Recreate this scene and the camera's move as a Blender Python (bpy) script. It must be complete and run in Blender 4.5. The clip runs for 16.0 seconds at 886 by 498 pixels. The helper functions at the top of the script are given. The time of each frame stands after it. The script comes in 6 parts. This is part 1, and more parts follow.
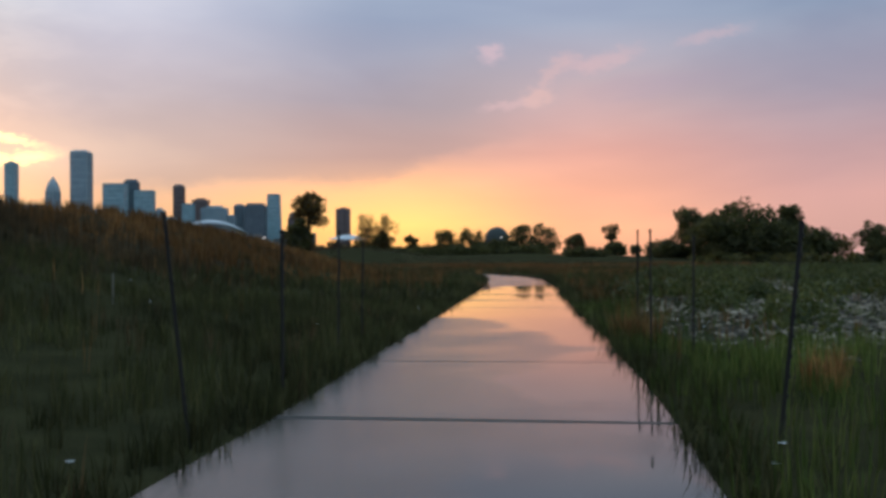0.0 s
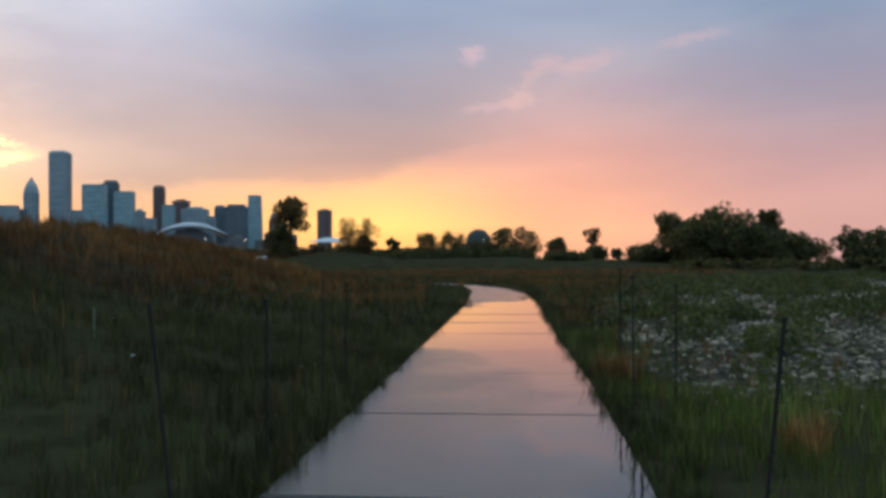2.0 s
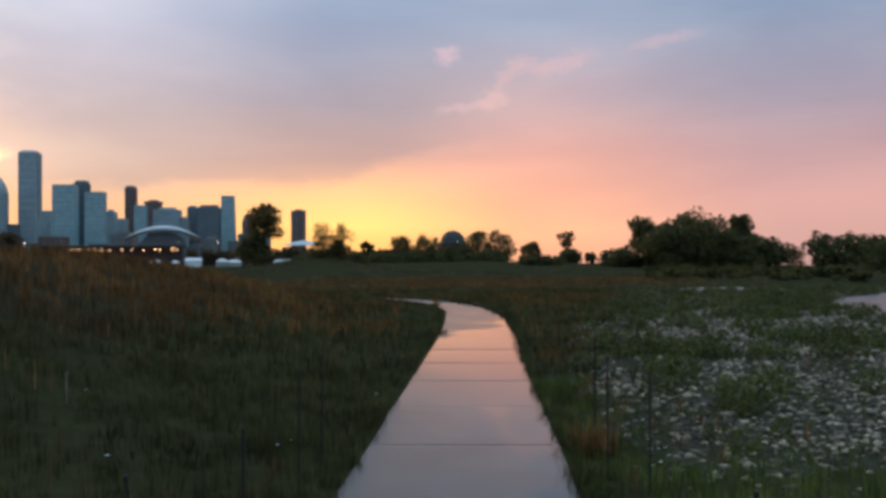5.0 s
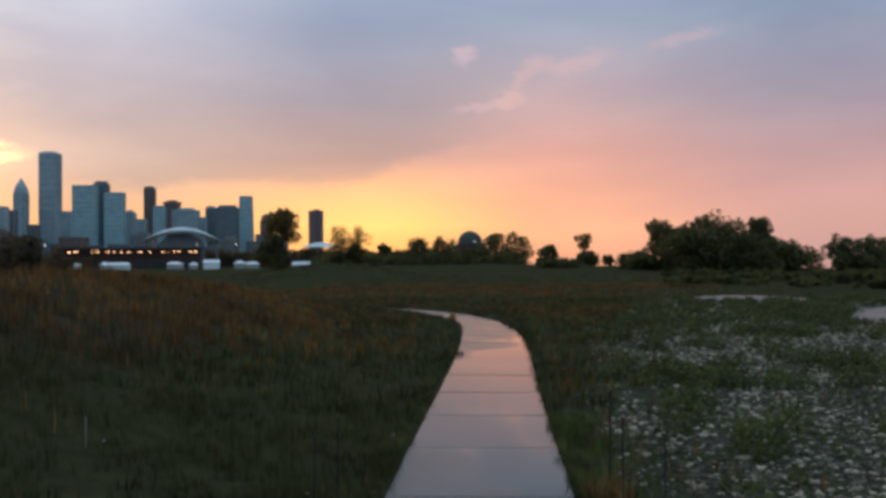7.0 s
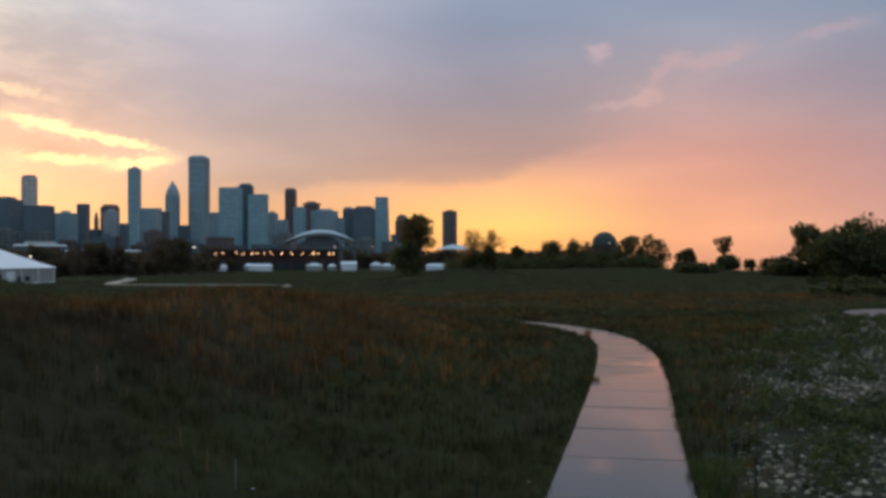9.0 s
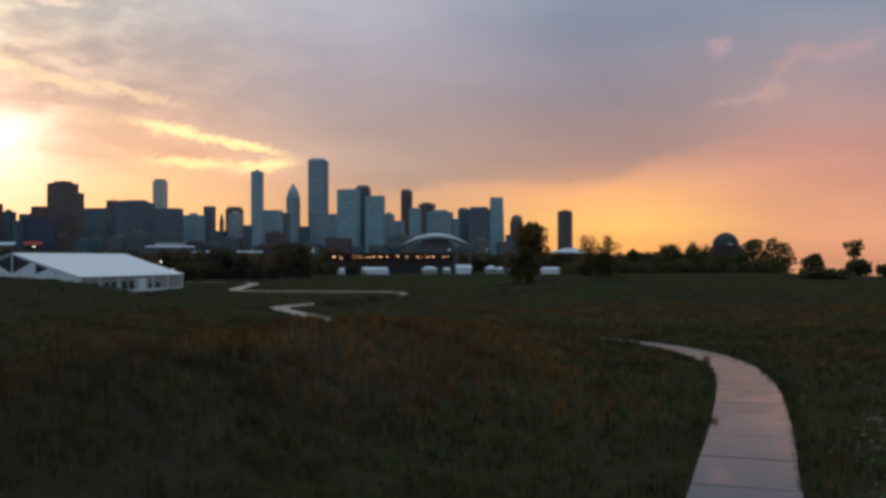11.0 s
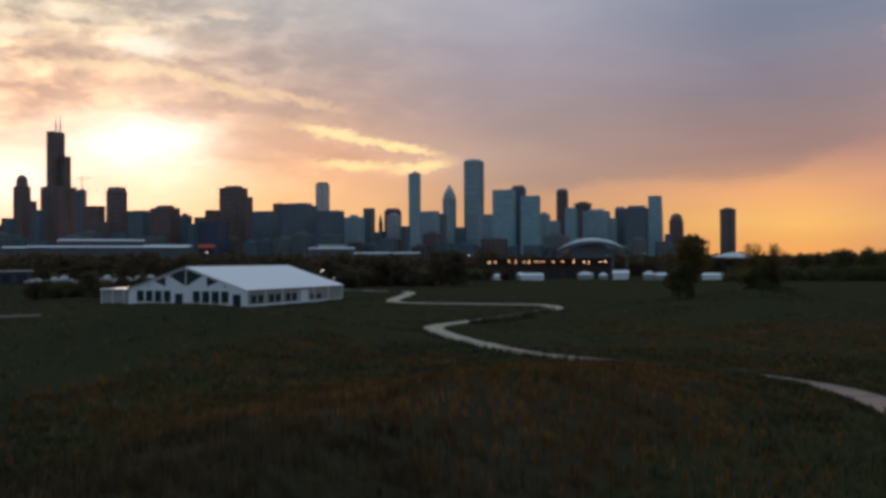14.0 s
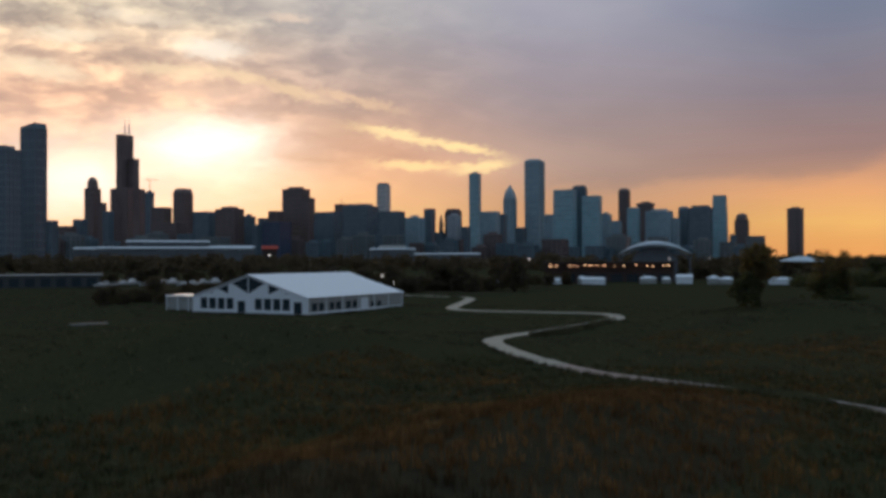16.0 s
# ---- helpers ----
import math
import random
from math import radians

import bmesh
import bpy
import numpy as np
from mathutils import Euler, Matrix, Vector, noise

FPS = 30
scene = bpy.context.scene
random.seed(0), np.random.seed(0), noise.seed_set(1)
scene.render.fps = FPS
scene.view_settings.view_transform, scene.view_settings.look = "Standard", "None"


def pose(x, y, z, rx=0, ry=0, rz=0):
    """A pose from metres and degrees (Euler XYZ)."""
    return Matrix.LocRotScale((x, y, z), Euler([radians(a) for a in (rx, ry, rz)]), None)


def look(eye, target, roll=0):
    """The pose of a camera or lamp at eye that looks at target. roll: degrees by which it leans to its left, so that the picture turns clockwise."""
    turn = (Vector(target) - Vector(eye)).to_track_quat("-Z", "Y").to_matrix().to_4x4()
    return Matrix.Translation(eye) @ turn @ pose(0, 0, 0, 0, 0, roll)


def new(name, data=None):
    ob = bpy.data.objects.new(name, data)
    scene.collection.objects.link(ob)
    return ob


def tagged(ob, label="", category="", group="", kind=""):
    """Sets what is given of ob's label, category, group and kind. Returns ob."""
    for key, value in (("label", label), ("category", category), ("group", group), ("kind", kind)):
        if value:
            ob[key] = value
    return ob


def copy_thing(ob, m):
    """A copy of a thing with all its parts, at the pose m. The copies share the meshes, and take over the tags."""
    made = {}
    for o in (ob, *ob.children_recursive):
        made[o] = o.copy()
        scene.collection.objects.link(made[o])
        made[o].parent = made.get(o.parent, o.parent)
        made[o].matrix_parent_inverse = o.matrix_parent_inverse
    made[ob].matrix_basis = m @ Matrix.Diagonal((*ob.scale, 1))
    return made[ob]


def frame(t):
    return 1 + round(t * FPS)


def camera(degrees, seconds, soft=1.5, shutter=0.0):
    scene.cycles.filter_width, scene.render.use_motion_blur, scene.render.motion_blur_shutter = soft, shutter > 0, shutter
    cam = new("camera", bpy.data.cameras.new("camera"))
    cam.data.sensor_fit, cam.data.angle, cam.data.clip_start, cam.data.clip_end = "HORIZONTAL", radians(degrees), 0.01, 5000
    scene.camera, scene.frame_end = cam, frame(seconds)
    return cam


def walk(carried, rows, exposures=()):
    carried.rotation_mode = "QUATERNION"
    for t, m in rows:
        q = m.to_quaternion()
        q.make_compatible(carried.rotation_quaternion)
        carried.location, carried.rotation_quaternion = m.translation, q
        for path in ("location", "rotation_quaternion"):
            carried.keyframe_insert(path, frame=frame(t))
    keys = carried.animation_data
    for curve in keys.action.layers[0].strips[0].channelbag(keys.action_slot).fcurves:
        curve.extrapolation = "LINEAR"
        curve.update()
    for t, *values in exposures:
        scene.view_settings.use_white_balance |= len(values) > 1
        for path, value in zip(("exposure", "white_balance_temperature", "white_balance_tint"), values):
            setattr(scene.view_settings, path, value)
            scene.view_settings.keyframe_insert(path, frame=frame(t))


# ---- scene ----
# camera: a drone that rises straight up beside the path and then turns left
cam = camera(50.83, 16.0, soft=3.5)
PATH = [
    # seconds, x, y, z, pitch, roll, yaw
    (0.0, 0.000, 0.000, 1.200, 0.469, 0.33, -0.000),
    (0.5, -0.011, -0.002, 1.312, 0.483, 0.31, -0.288),
    (1.0, -0.021, -0.004, 1.449, 0.514, 0.30, -0.571),
    (1.5, -0.025, -0.010, 1.599, 0.540, 0.29, -0.847),
    (2.0, -0.026, -0.022, 1.767, 0.553, 0.28, -1.129),
    (2.5, -0.030, -0.035, 1.933, 0.558, 0.28, -1.394),
    (3.0, -0.034, -0.047, 2.103, 0.567, 0.28, -1.644),
    (3.5, -0.033, -0.056, 2.277, 0.570, 0.28, -1.897),
    (4.0, -0.035, -0.063, 2.456, 0.570, 0.30, -2.156),
    (4.5, -0.040, -0.066, 2.646, 0.567, 0.33, -2.425),
    (5.2, -0.038, -0.072, 2.920, 0.563, 0.34, -2.845),
    (5.75, -0.030, -0.082, 3.138, 0.560, 0.35, -3.182),
    (6.3, -0.020, -0.095, 3.356, 0.557, 0.36, -3.060),
    (7.0, -0.010, -0.112, 3.636, 0.553, 0.36, -1.647),
    (7.5, -0.026, -0.127, 3.850, 0.565, 0.34, 0.119),
    (8.0, -0.043, -0.141, 4.076, 0.575, 0.30, 2.126),
    (8.5, -0.060, -0.155, 4.305, 0.584, 0.22, 4.262),
    (9.0, -0.079, -0.167, 4.552, 0.589, 0.12, 6.517),
    (11.5, 0.030, -0.033, 6.265, 0.596, 0.14, 15.078),
    (12.0, 0.022, 0.104, 6.667, 0.580, 0.17, 16.607),
    (12.5, 0.009, 0.255, 7.058, 0.582, 0.19, 18.146),
    (13.0, -0.010, 0.416, 7.466, 0.601, 0.21, 19.814),
    (13.5, -0.037, 0.583, 7.838, 0.606, 0.22, 21.538),
    (14.0, -0.072, 0.752, 8.216, 0.594, 0.22, 23.104),
    (14.5, -0.112, 0.920, 8.587, 0.584, 0.23, 24.505),
    (15.0, -0.154, 1.087, 8.942, 0.588, 0.23, 25.703),
    (15.5, -0.194, 1.255, 9.302, 0.590, 0.21, 26.485),
    (16.0, -0.233, 1.422, 9.650, 0.601, 0.18, 26.818),
]
EXPOSURES = [
    # seconds, stops, kelvin, tint
    (0.0, 0.0, 6500, 10), (2.0, 0.02, 6500, 10), (3.5, 0.08, 6500, 10), (4.5, 0.08, 6500, 10), (7.0, -0.03, 6600, 10), (9.0, -0.25, 6700, 11),
    (12.0, -0.6, 6800, 13), (14.0, -0.72, 6650, 14), (16.0, -0.8, 6500, 14),
]
walk(cam, [(t, pose(x, y, z, 90 + p, r, w)) for t, x, y, z, p, r, w in PATH], EXPOSURES)

# ---- light: a low sun behind broken cloud, and the evening sky ----
SUN_AZ, SUN_EL = 41.0, 6.85      # degrees left of north, degrees up


def srgb(r, g, b, gain=1.0, red=1.0):
    def one(c):
        c /= 255
        return (c / 12.92 if c < 0.04045 else ((c + 0.055) / 1.055) ** 2.4) * gain
    return (one(r) * red, one(g), one(b), 1)


world = bpy.data.worlds.new("evening_sky")
scene.world = world
world.use_nodes = True
WN, WL = world.node_tree.nodes, world.node_tree.links


def wmath(op, a, b=None, clamp=False):
    n = WN.new("ShaderNodeMath")
    n.operation, n.use_clamp = op, clamp
    for i, v in enumerate((a, b)):
        if v is None:
            continue
        if isinstance(v, (int, float)):
            n.inputs[i].default_value = v
        else:
            WL.new(v, n.inputs[i])
    return n.outputs[0]


def wmix(fac, a, b, blend="MIX"):
    n = WN.new("ShaderNodeMix")
    n.data_type, n.blend_type = "RGBA", blend
    for i, v in ((0, fac), (6, a), (7, b)):
        if isinstance(v, (int, float, tuple)):
            n.inputs[i].default_value = v
        else:
            WL.new(v, n.inputs[i])
    return n.outputs[2]


def wrange(v, a, b, c=0.0, d=1.0, smooth=True):
    n = WN.new("ShaderNodeMapRange")
    n.interpolation_type = "SMOOTHSTEP" if smooth else "LINEAR"
    WL.new(v, n.inputs[0])
    for i, q in enumerate((a, b, c, d)):
        n.inputs[i + 1].default_value = q
    return n.outputs[0]


def wnoise(vector, scale, detail, rough=0.55, warp=0.0):
    n = WN.new("ShaderNodeTexNoise")
    WL.new(vector, n.inputs["Vector"])
    n.inputs["Scale"].default_value, n.inputs["Detail"].default_value = scale, detail
    n.inputs["Roughness"].default_value, n.inputs["Distortion"].default_value = rough, warp
    return n


SPREAD = 1.065      # the cloud table below is drawn this much wider than true degrees
way = WN.new("ShaderNodeTexCoord")
axes = WN.new("ShaderNodeSeparateXYZ")
WL.new(way.outputs["Generated"], axes.inputs[0])
az = wmath("MULTIPLY", wmath("ARCTAN2", wmath("MULTIPLY", axes.outputs[0], -1.0), axes.outputs[1]), 57.29578 * SPREAD)
el = wmath("MULTIPLY", wmath("ARCSINE", axes.outputs[2]), 57.29578 * SPREAD)
flat = WN.new("ShaderNodeCombineXYZ")
WL.new(az, flat.inputs[0])
WL.new(el, flat.inputs[1])

# cloud noise drawn out along the horizon
stretch = WN.new("ShaderNodeMapping")
stretch.inputs["Scale"].default_value = (0.035, 0.14, 1)
stretch.inputs["Rotation"].default_value = (0, 0, radians(-6))
WL.new(flat.outputs[0], stretch.inputs[0])
bank = wnoise(stretch.outputs[0], 1.0, 4, 0.5, 0.3)
puffy = WN.new("ShaderNodeMapping")
puffy.inputs["Scale"].default_value = (0.24, 0.6, 1)
puffy.inputs["Rotation"].default_value = (0, 0, radians(-9))
WL.new(flat.outputs[0], puffy.inputs[0])
puff = wnoise(puffy.outputs[0], 1.0, 6, 0.6, 0.3)

# the elevation is bent a little by the noise, so that no band lies level
bent = wmath("ADD", el, wmath("MULTIPLY", wmath("SUBTRACT", bank.outputs[0], 0.5), 2.4))
height = wmath("DIVIDE", wmath("MAXIMUM", bent, 0.0), 30.0, True)
LEVELS = (0, 2, 4, 6.5, 10, 15, 30)


def column(*colours):
    n = WN.new("ShaderNodeValToRGB")
    WL.new(height, n.inputs[0])
    e = n.color_ramp.elements
    while len(e) < len(LEVELS):
        e.new(0.5)
    for i, (lev, c) in enumerate(zip(LEVELS, colours)):
        r, g, b, _ = srgb(*c)
        e[i].position, e[i].color = lev / 30, (1.13 * r, 1.165 * g, 1.1 * b, 1)
    return n.outputs[0]


# columns of sky colour by elevation, from the right round to the left
back = column((150, 148, 165), (150, 150, 170), (150, 152, 175), (146, 152, 178), (140, 150, 180), (140, 155, 185, 1.1), (148, 172, 196, 1.35))
east = column((195, 150, 150), (200, 152, 150), (205, 155, 155), (188, 150, 157), (165, 152, 170), (138, 150, 178), (148, 172, 196, 1.35))
pink = column((246, 170, 136), (252, 184, 146, 1, 1.1), (252, 177, 150), (232, 168, 156), (191, 163, 170), (156, 163, 189), (152, 174, 198, 1.4))
gold = column((255, 198, 116, 1.04, 1.35), (255, 224, 132, 1.05, 1.4), (255, 202, 140, 1.04, 1.25), (216, 165, 152), (168, 155, 171), (151, 160, 187), (152, 174, 198, 1.4))
peach = column((244, 182, 130, 1, 1.15), (244, 182, 134, 1, 1.1), (238, 184, 152), (230, 192, 180), (204, 186, 194), (196, 194, 214), (170, 182, 208, 1.4))
amber = column((255, 190, 128, 1.35), (255, 198, 138, 1.4), (250, 190, 142, 1.4), (228, 174, 146, 1.4), (196, 168, 160, 1.45), (172, 170, 178, 1.5), (165, 176, 200, 1.5))
blaze = column((255, 194, 150, 1.5), (255, 204, 166, 1.65), (255, 212, 186, 1.65), (255, 210, 184, 1.6), (236, 196, 178, 1.5), (195, 190, 188, 1.6), (172, 180, 200, 1.5))
south = column((235, 190, 140, 1.2), (230, 190, 145, 1.2), (225, 188, 155, 1.2), (212, 185, 165, 1.2), (200, 185, 180, 1.1), (180, 180, 195), (158, 172, 200, 1.4))
sky = back
for a, b, c in ((-85, -27, east), (-25, -8, pink), (-10, 3, gold), (3, 20, peach), (20, 34, amber), (34, 46, blaze), (50, 75, south), (75, 130, back)):
    sky = wmix(wrange(az, a, b), sky, c)

# soft banks: brighter and duller parts all over the sky
sky = wmix(1.0, sky, wmix(wrange(bank.outputs[0], 0.36, 0.64), srgb(238, 239, 244), srgb(255, 253, 250, 1.05)), "MULTIPLY")


def dip(a, e, sa, se, turn=0.0, crisp=False):
    """One at (a, e), falling to nothing over sa and se degrees."""
    m = WN.new("ShaderNodeMapping")
    m.vector_type = "TEXTURE"
    m.inputs["Location"].default_value = (a, e, 0)
    m.inputs["Rotation"].default_value = (0, 0, radians(turn))
    m.inputs["Scale"].default_value = (sa, se, 1)
    WL.new(frayed if crisp else ragged, m.inputs[0])
    d = WN.new("ShaderNodeVectorMath")
    d.operation = "DOT_PRODUCT"
    WL.new(m.outputs[0], d.inputs[0])
    WL.new(m.outputs[0], d.inputs[1])
    return wmath("EXPONENT", wmath("MULTIPLY", d.outputs["Value"], -1.0))


# a ragged copy of the directions gives the clouds uneven edges
shake = WN.new("ShaderNodeVectorMath")
shake.operation = "MULTIPLY_ADD"
WL.new(puff.outputs["Color"], shake.inputs[0])
shake.inputs[1].default_value = (4.0, 2.2, 0)
WL.new(flat.outputs[0], shake.inputs[2])
settle = WN.new("ShaderNodeVectorMath")
settle.operation = "SUBTRACT"
WL.new(shake.outputs[0], settle.inputs[0])
settle.inputs[1].default_value = (2.0, 1.1, 0)
ragged = settle.outputs[0]
# and a finely frayed copy the small clouds with sharp rims
wisp = WN.new("ShaderNodeMapping")
wisp.inputs["Scale"].default_value = (1.2, 2.4, 1)
WL.new(flat.outputs[0], wisp.inputs[0])
fray = WN.new("ShaderNodeVectorMath")
fray.operation = "MULTIPLY_ADD"
WL.new(wnoise(wisp.outputs[0], 1.0, 5, 0.6).outputs["Color"], fray.inputs[0])
fray.inputs[1].default_value = (2.2, 1.1, 0)
WL.new(flat.outputs[0], fray.inputs[2])
calm = WN.new("ShaderNodeVectorMath")
calm.operation = "SUBTRACT"
WL.new(fray.outputs[0], calm.inputs[0])
calm.inputs[1].default_value = (1.1, 0.55, 0)
frayed = calm.outputs[0]

# broken cloud lit from behind, round the sun
broken = wrange(puff.outputs[0], 0.38, 0.66)
near_sun = dip(50, 11.5, 17, 6.5)
sky = wmix(near_sun, sky, wmix(1.0, sky, wmix(broken, srgb(218, 214, 218), srgb(255, 248, 234, 1.5)), "MULTIPLY"))


# finer cells of cloud with lit rims, higher up by the sun
cell = WN.new("ShaderNodeMapping")
cell.inputs["Scale"].default_value = (0.3, 0.8, 1)
cell.inputs["Rotation"].default_value = (0, 0, radians(-16))
WL.new(ragged, cell.inputs[0])
cells = wrange(wnoise(cell.outputs[0], 1.0, 5, 0.6, 0.2).outputs[0], 0.36, 0.64)
high_sun = dip(53, 15.5, 15, 6.0)
sky = wmix(high_sun, sky, wmix(1.0, sky, wmix(cells, srgb(236, 226, 216), srgb(255, 244, 222, 1.42)), "MULTIPLY"))


def cloud(a, e, sa, se, turn, amount, colour, crisp=False):
    global sky
    here = dip(a, e, sa, se, turn, crisp)
    if crisp:
        here = wrange(here, 0.04, 0.95)
    sky = wmix(wmath("MULTIPLY", here, amount, True), sky, srgb(*colour))


# the dull bank over the gold, with a firm lower edge that climbs to the right
tear = WN.new("ShaderNodeSeparateXYZ")
WL.new(ragged, tear.inputs[0])
edge = wmath("ADD", wmath("MULTIPLY", wmath("MAXIMUM", wmath("SUBTRACT", 6.5, tear.outputs[0]), 0.0), 0.24), 4.6)
above = wmath("SUBTRACT", tear.outputs[1], edge)
dull = wmath("MULTIPLY", wrange(above, -0.4, 0.8), wrange(above, 8.5, 2.5))
dull = wmath("MULTIPLY", wmath("MULTIPLY", wrange(az, -9, 1), wrange(az, 27, 17)), dull)
sky = wmix(wmath("MULTIPLY", dull, 0.45), sky, srgb(164, 145, 149))
cloud(-9.0, 9.6, 4.2, 1.3, -6, 0.35, (222, 180, 178))      # the pink bank behind the bright rim
cloud(-3.2, 13.1, 0.85, 0.6, 0, 0.75, (214, 186, 196), True)   # small pink puff
cloud(-4.4, 9.8, 2.0, 0.3, -6, 0.6, (220, 184, 186), True)     # long pink streak with a hooked rim
cloud(-6.2, 10.2, 1.0, 0.6, -20, 0.62, (230, 188, 182), True)
cloud(-7.1, 11.7, 1.7, 0.5, -43, 0.48, (222, 184, 184), True)
cloud(-8.8, 12.3, 1.5, 0.55, 14, 0.45, (218, 182, 186), True)
cloud(-10.9, 12.5, 2.0, 0.55, -14, 0.5, (220, 184, 188), True)
cloud(-17.2, 13.6, 2.2, 0.38, -10, 0.42, (212, 182, 190), True)
cloud(-13.5, 10.6, 4.0, 0.7, -5, 0.3, (176, 158, 178))
cloud(22, 7.0, 6, 0.9, 8, 0.35, (242, 206, 184))
cloud(44.2, 10.6, 3.2, 0.7, 3, 0.5, (206, 176, 160, 1.5), True)    # dull scraps
cloud(41.2, 8.6, 1.0, 0.3, 0, 0.5, (222, 176, 140, 1.4), True)
cloud(33.5, 7.2, 5.0, 0.55, 10, 0.55, (216, 164, 140, 1.3), True)
cloud(31.4, 8.05, 3.2, 0.34, 11, 0.88, (255, 226, 164, 1.9), True)     # bright edges by the sun
cloud(27.4, 7.25, 2.6, 0.27, 9, 1.0, (255, 222, 160, 1.8), True)
cloud(30.3, 6.1, 2.9, 0.36, 3, 0.95, (255, 216, 154, 1.8), True)
cloud(25.9, 6.0, 2.0, 0.42, -9, 0.95, (255, 222, 160, 1.8), True)
cloud(45.4, 11.8, 3.6, 0.45, 0, 0.6, (255, 230, 188, 1.6), True)
cloud(41.6, 11.6, 1.6, 0.35, 8, 0.6, (255, 226, 182, 1.6), True)
cloud(38.4, 10.8, 2.6, 0.36, 15, 0.6, (255, 222, 176, 1.55), True)
cloud(34.2, 10.3, 3.2, 0.3, 13, 0.5, (255, 216, 172, 1.6), True)
cloud(52.0, 13.5, 2.2, 0.45, -3, 0.7, (255, 240, 210, 1.7), True)
cloud(43.4, 13.2, 2.4, 0.7, 3, 0.75, (255, 246, 228, 1.7), True)
cloud(53.4, 11.4, 2.8, 0.6, 8, 0.7, (255, 236, 200, 1.7), True)
cloud(47.8, 14.8, 3.0, 0.4, 4, 0.6, (255, 238, 212, 1.6), True)
cloud(38.4, 15.3, 1.6, 0.28, 3, 0.6, (250, 224, 200, 1.5), True)
cloud(37.5, 6.6, 2.4, 0.35, 2, 0.6, (214, 160, 120, 1.2))
cloud(36.0, 8.4, 3.0, 0.5, 8, 0.5, (214, 172, 145, 1.3))
cloud(51.5, 5.0, 3.6, 1.9, 0, 0.85, (255, 238, 222, 2.3))
cloud(43.7, 7.2, 3.6, 1.5, 0, 1.0, (255, 239, 230, 3.0))      # the sun's place in the cloud
cloud(43.7, 6.4, 6.5, 2.6, 0, 0.5, (255, 226, 198, 2.1))

air = WN.new("ShaderNodeTexSky")
air.sky_type, air.sun_disc = "NISHITA", False
air.sun_elevation, air.sun_rotation = radians(SUN_EL), radians(-SUN_AZ)
thin = WN.new("ShaderNodeVectorMath")
thin.operation = "SCALE"
WL.new(air.outputs[0], thin.inputs[0])
thin.inputs["Scale"].default_value = 0.006
sky = wmix(1.0, sky, thin.outputs[0], "ADD")
glow = WN["Background"]
WL.new(sky, glow.inputs[0])
glow.inputs[1].default_value = 1.0

sun = new("sun", bpy.data.lights.new("sun", "SUN"))
sun.data.energy, sun.data.angle, sun.data.color = 0.5, radians(12), (1.0, 0.72, 0.45)
sun.matrix_world = look((0, 0, 0), (math.sin(radians(SUN_AZ)), -math.cos(radians(SUN_AZ)), -math.tan(radians(SUN_EL))))

# ---- materials ----


class Mat:
    """A node material in the making."""

    def __init__(self, name, rough=0.8, metal=0.0, spec=0.5):
        self.m = bpy.data.materials.new(name)
        self.m.use_nodes = True
        self.n, self.l = self.m.node_tree.nodes, self.m.node_tree.links
        self.b = self.n["Principled BSDF"]
        self.b.inputs["Roughness"].default_value = rough
        self.b.inputs["Metallic"].default_value = metal
        self.b.inputs["Specular IOR Level"].default_value = spec
        self.co = self.n.new("ShaderNodeTexCoord").outputs["Object"]
        self.geo = self.n.new("ShaderNodeNewGeometry")

    def noise(self, scale, detail=4, rough=0.55, where=None):
        t = self.n.new("ShaderNodeTexNoise")
        self.l.new(where or self.co, t.inputs["Vector"])
        t.inputs["Scale"].default_value, t.inputs["Detail"].default_value = scale, detail
        t.inputs["Roughness"].default_value = rough
        return t.outputs[0]

    def ramp(self, fac, *stops):
        r = self.n.new("ShaderNodeValToRGB")
        self.l.new(fac, r.inputs[0])
        e = r.color_ramp.elements
        while len(e) < len(stops):
            e.new(0.5)
        for i, (p, c) in enumerate(stops):
            e[i].position = p
            e[i].color = (*c, 1) if isinstance(c, tuple) else (c, c, c, 1)
        return r.outputs[0]

    def mix(self, fac, a, b, blend="MIX"):
        x = self.n.new("ShaderNodeMix")
        x.data_type, x.blend_type = "RGBA", blend
        for i, v in ((0, fac), (6, a), (7, b)):
            if isinstance(v, (int, float)):
                x.inputs[i].default_value = v
            elif isinstance(v, tuple):
                x.inputs[i].default_value = (*v[:3], 1)
            else:
                self.l.new(v, x.inputs[i])
        return x.outputs[2]

    def colour(self, c):
        self.l.new(c, self.b.inputs["Base Color"])
        return self

    def rough(self, v):
        self.l.new(v, self.b.inputs["Roughness"])
        return self

    def bump(self, v, strength=0.3, distance=0.02):
        u = self.n.new("ShaderNodeBump")
        u.inputs["Strength"].default_value, u.inputs["Distance"].default_value = strength, distance
        self.l.new(v, u.inputs["Height"])
        self.l.new(u.outputs[0], self.b.inputs["Normal"])
        return self

    def world_place(self):
        return self.geo.outputs["Position"]

    def island(self):
        return self.geo.outputs["Random Per Island"]

    def each(self):
        return self.n.new("ShaderNodeObjectInfo").outputs["Random"]


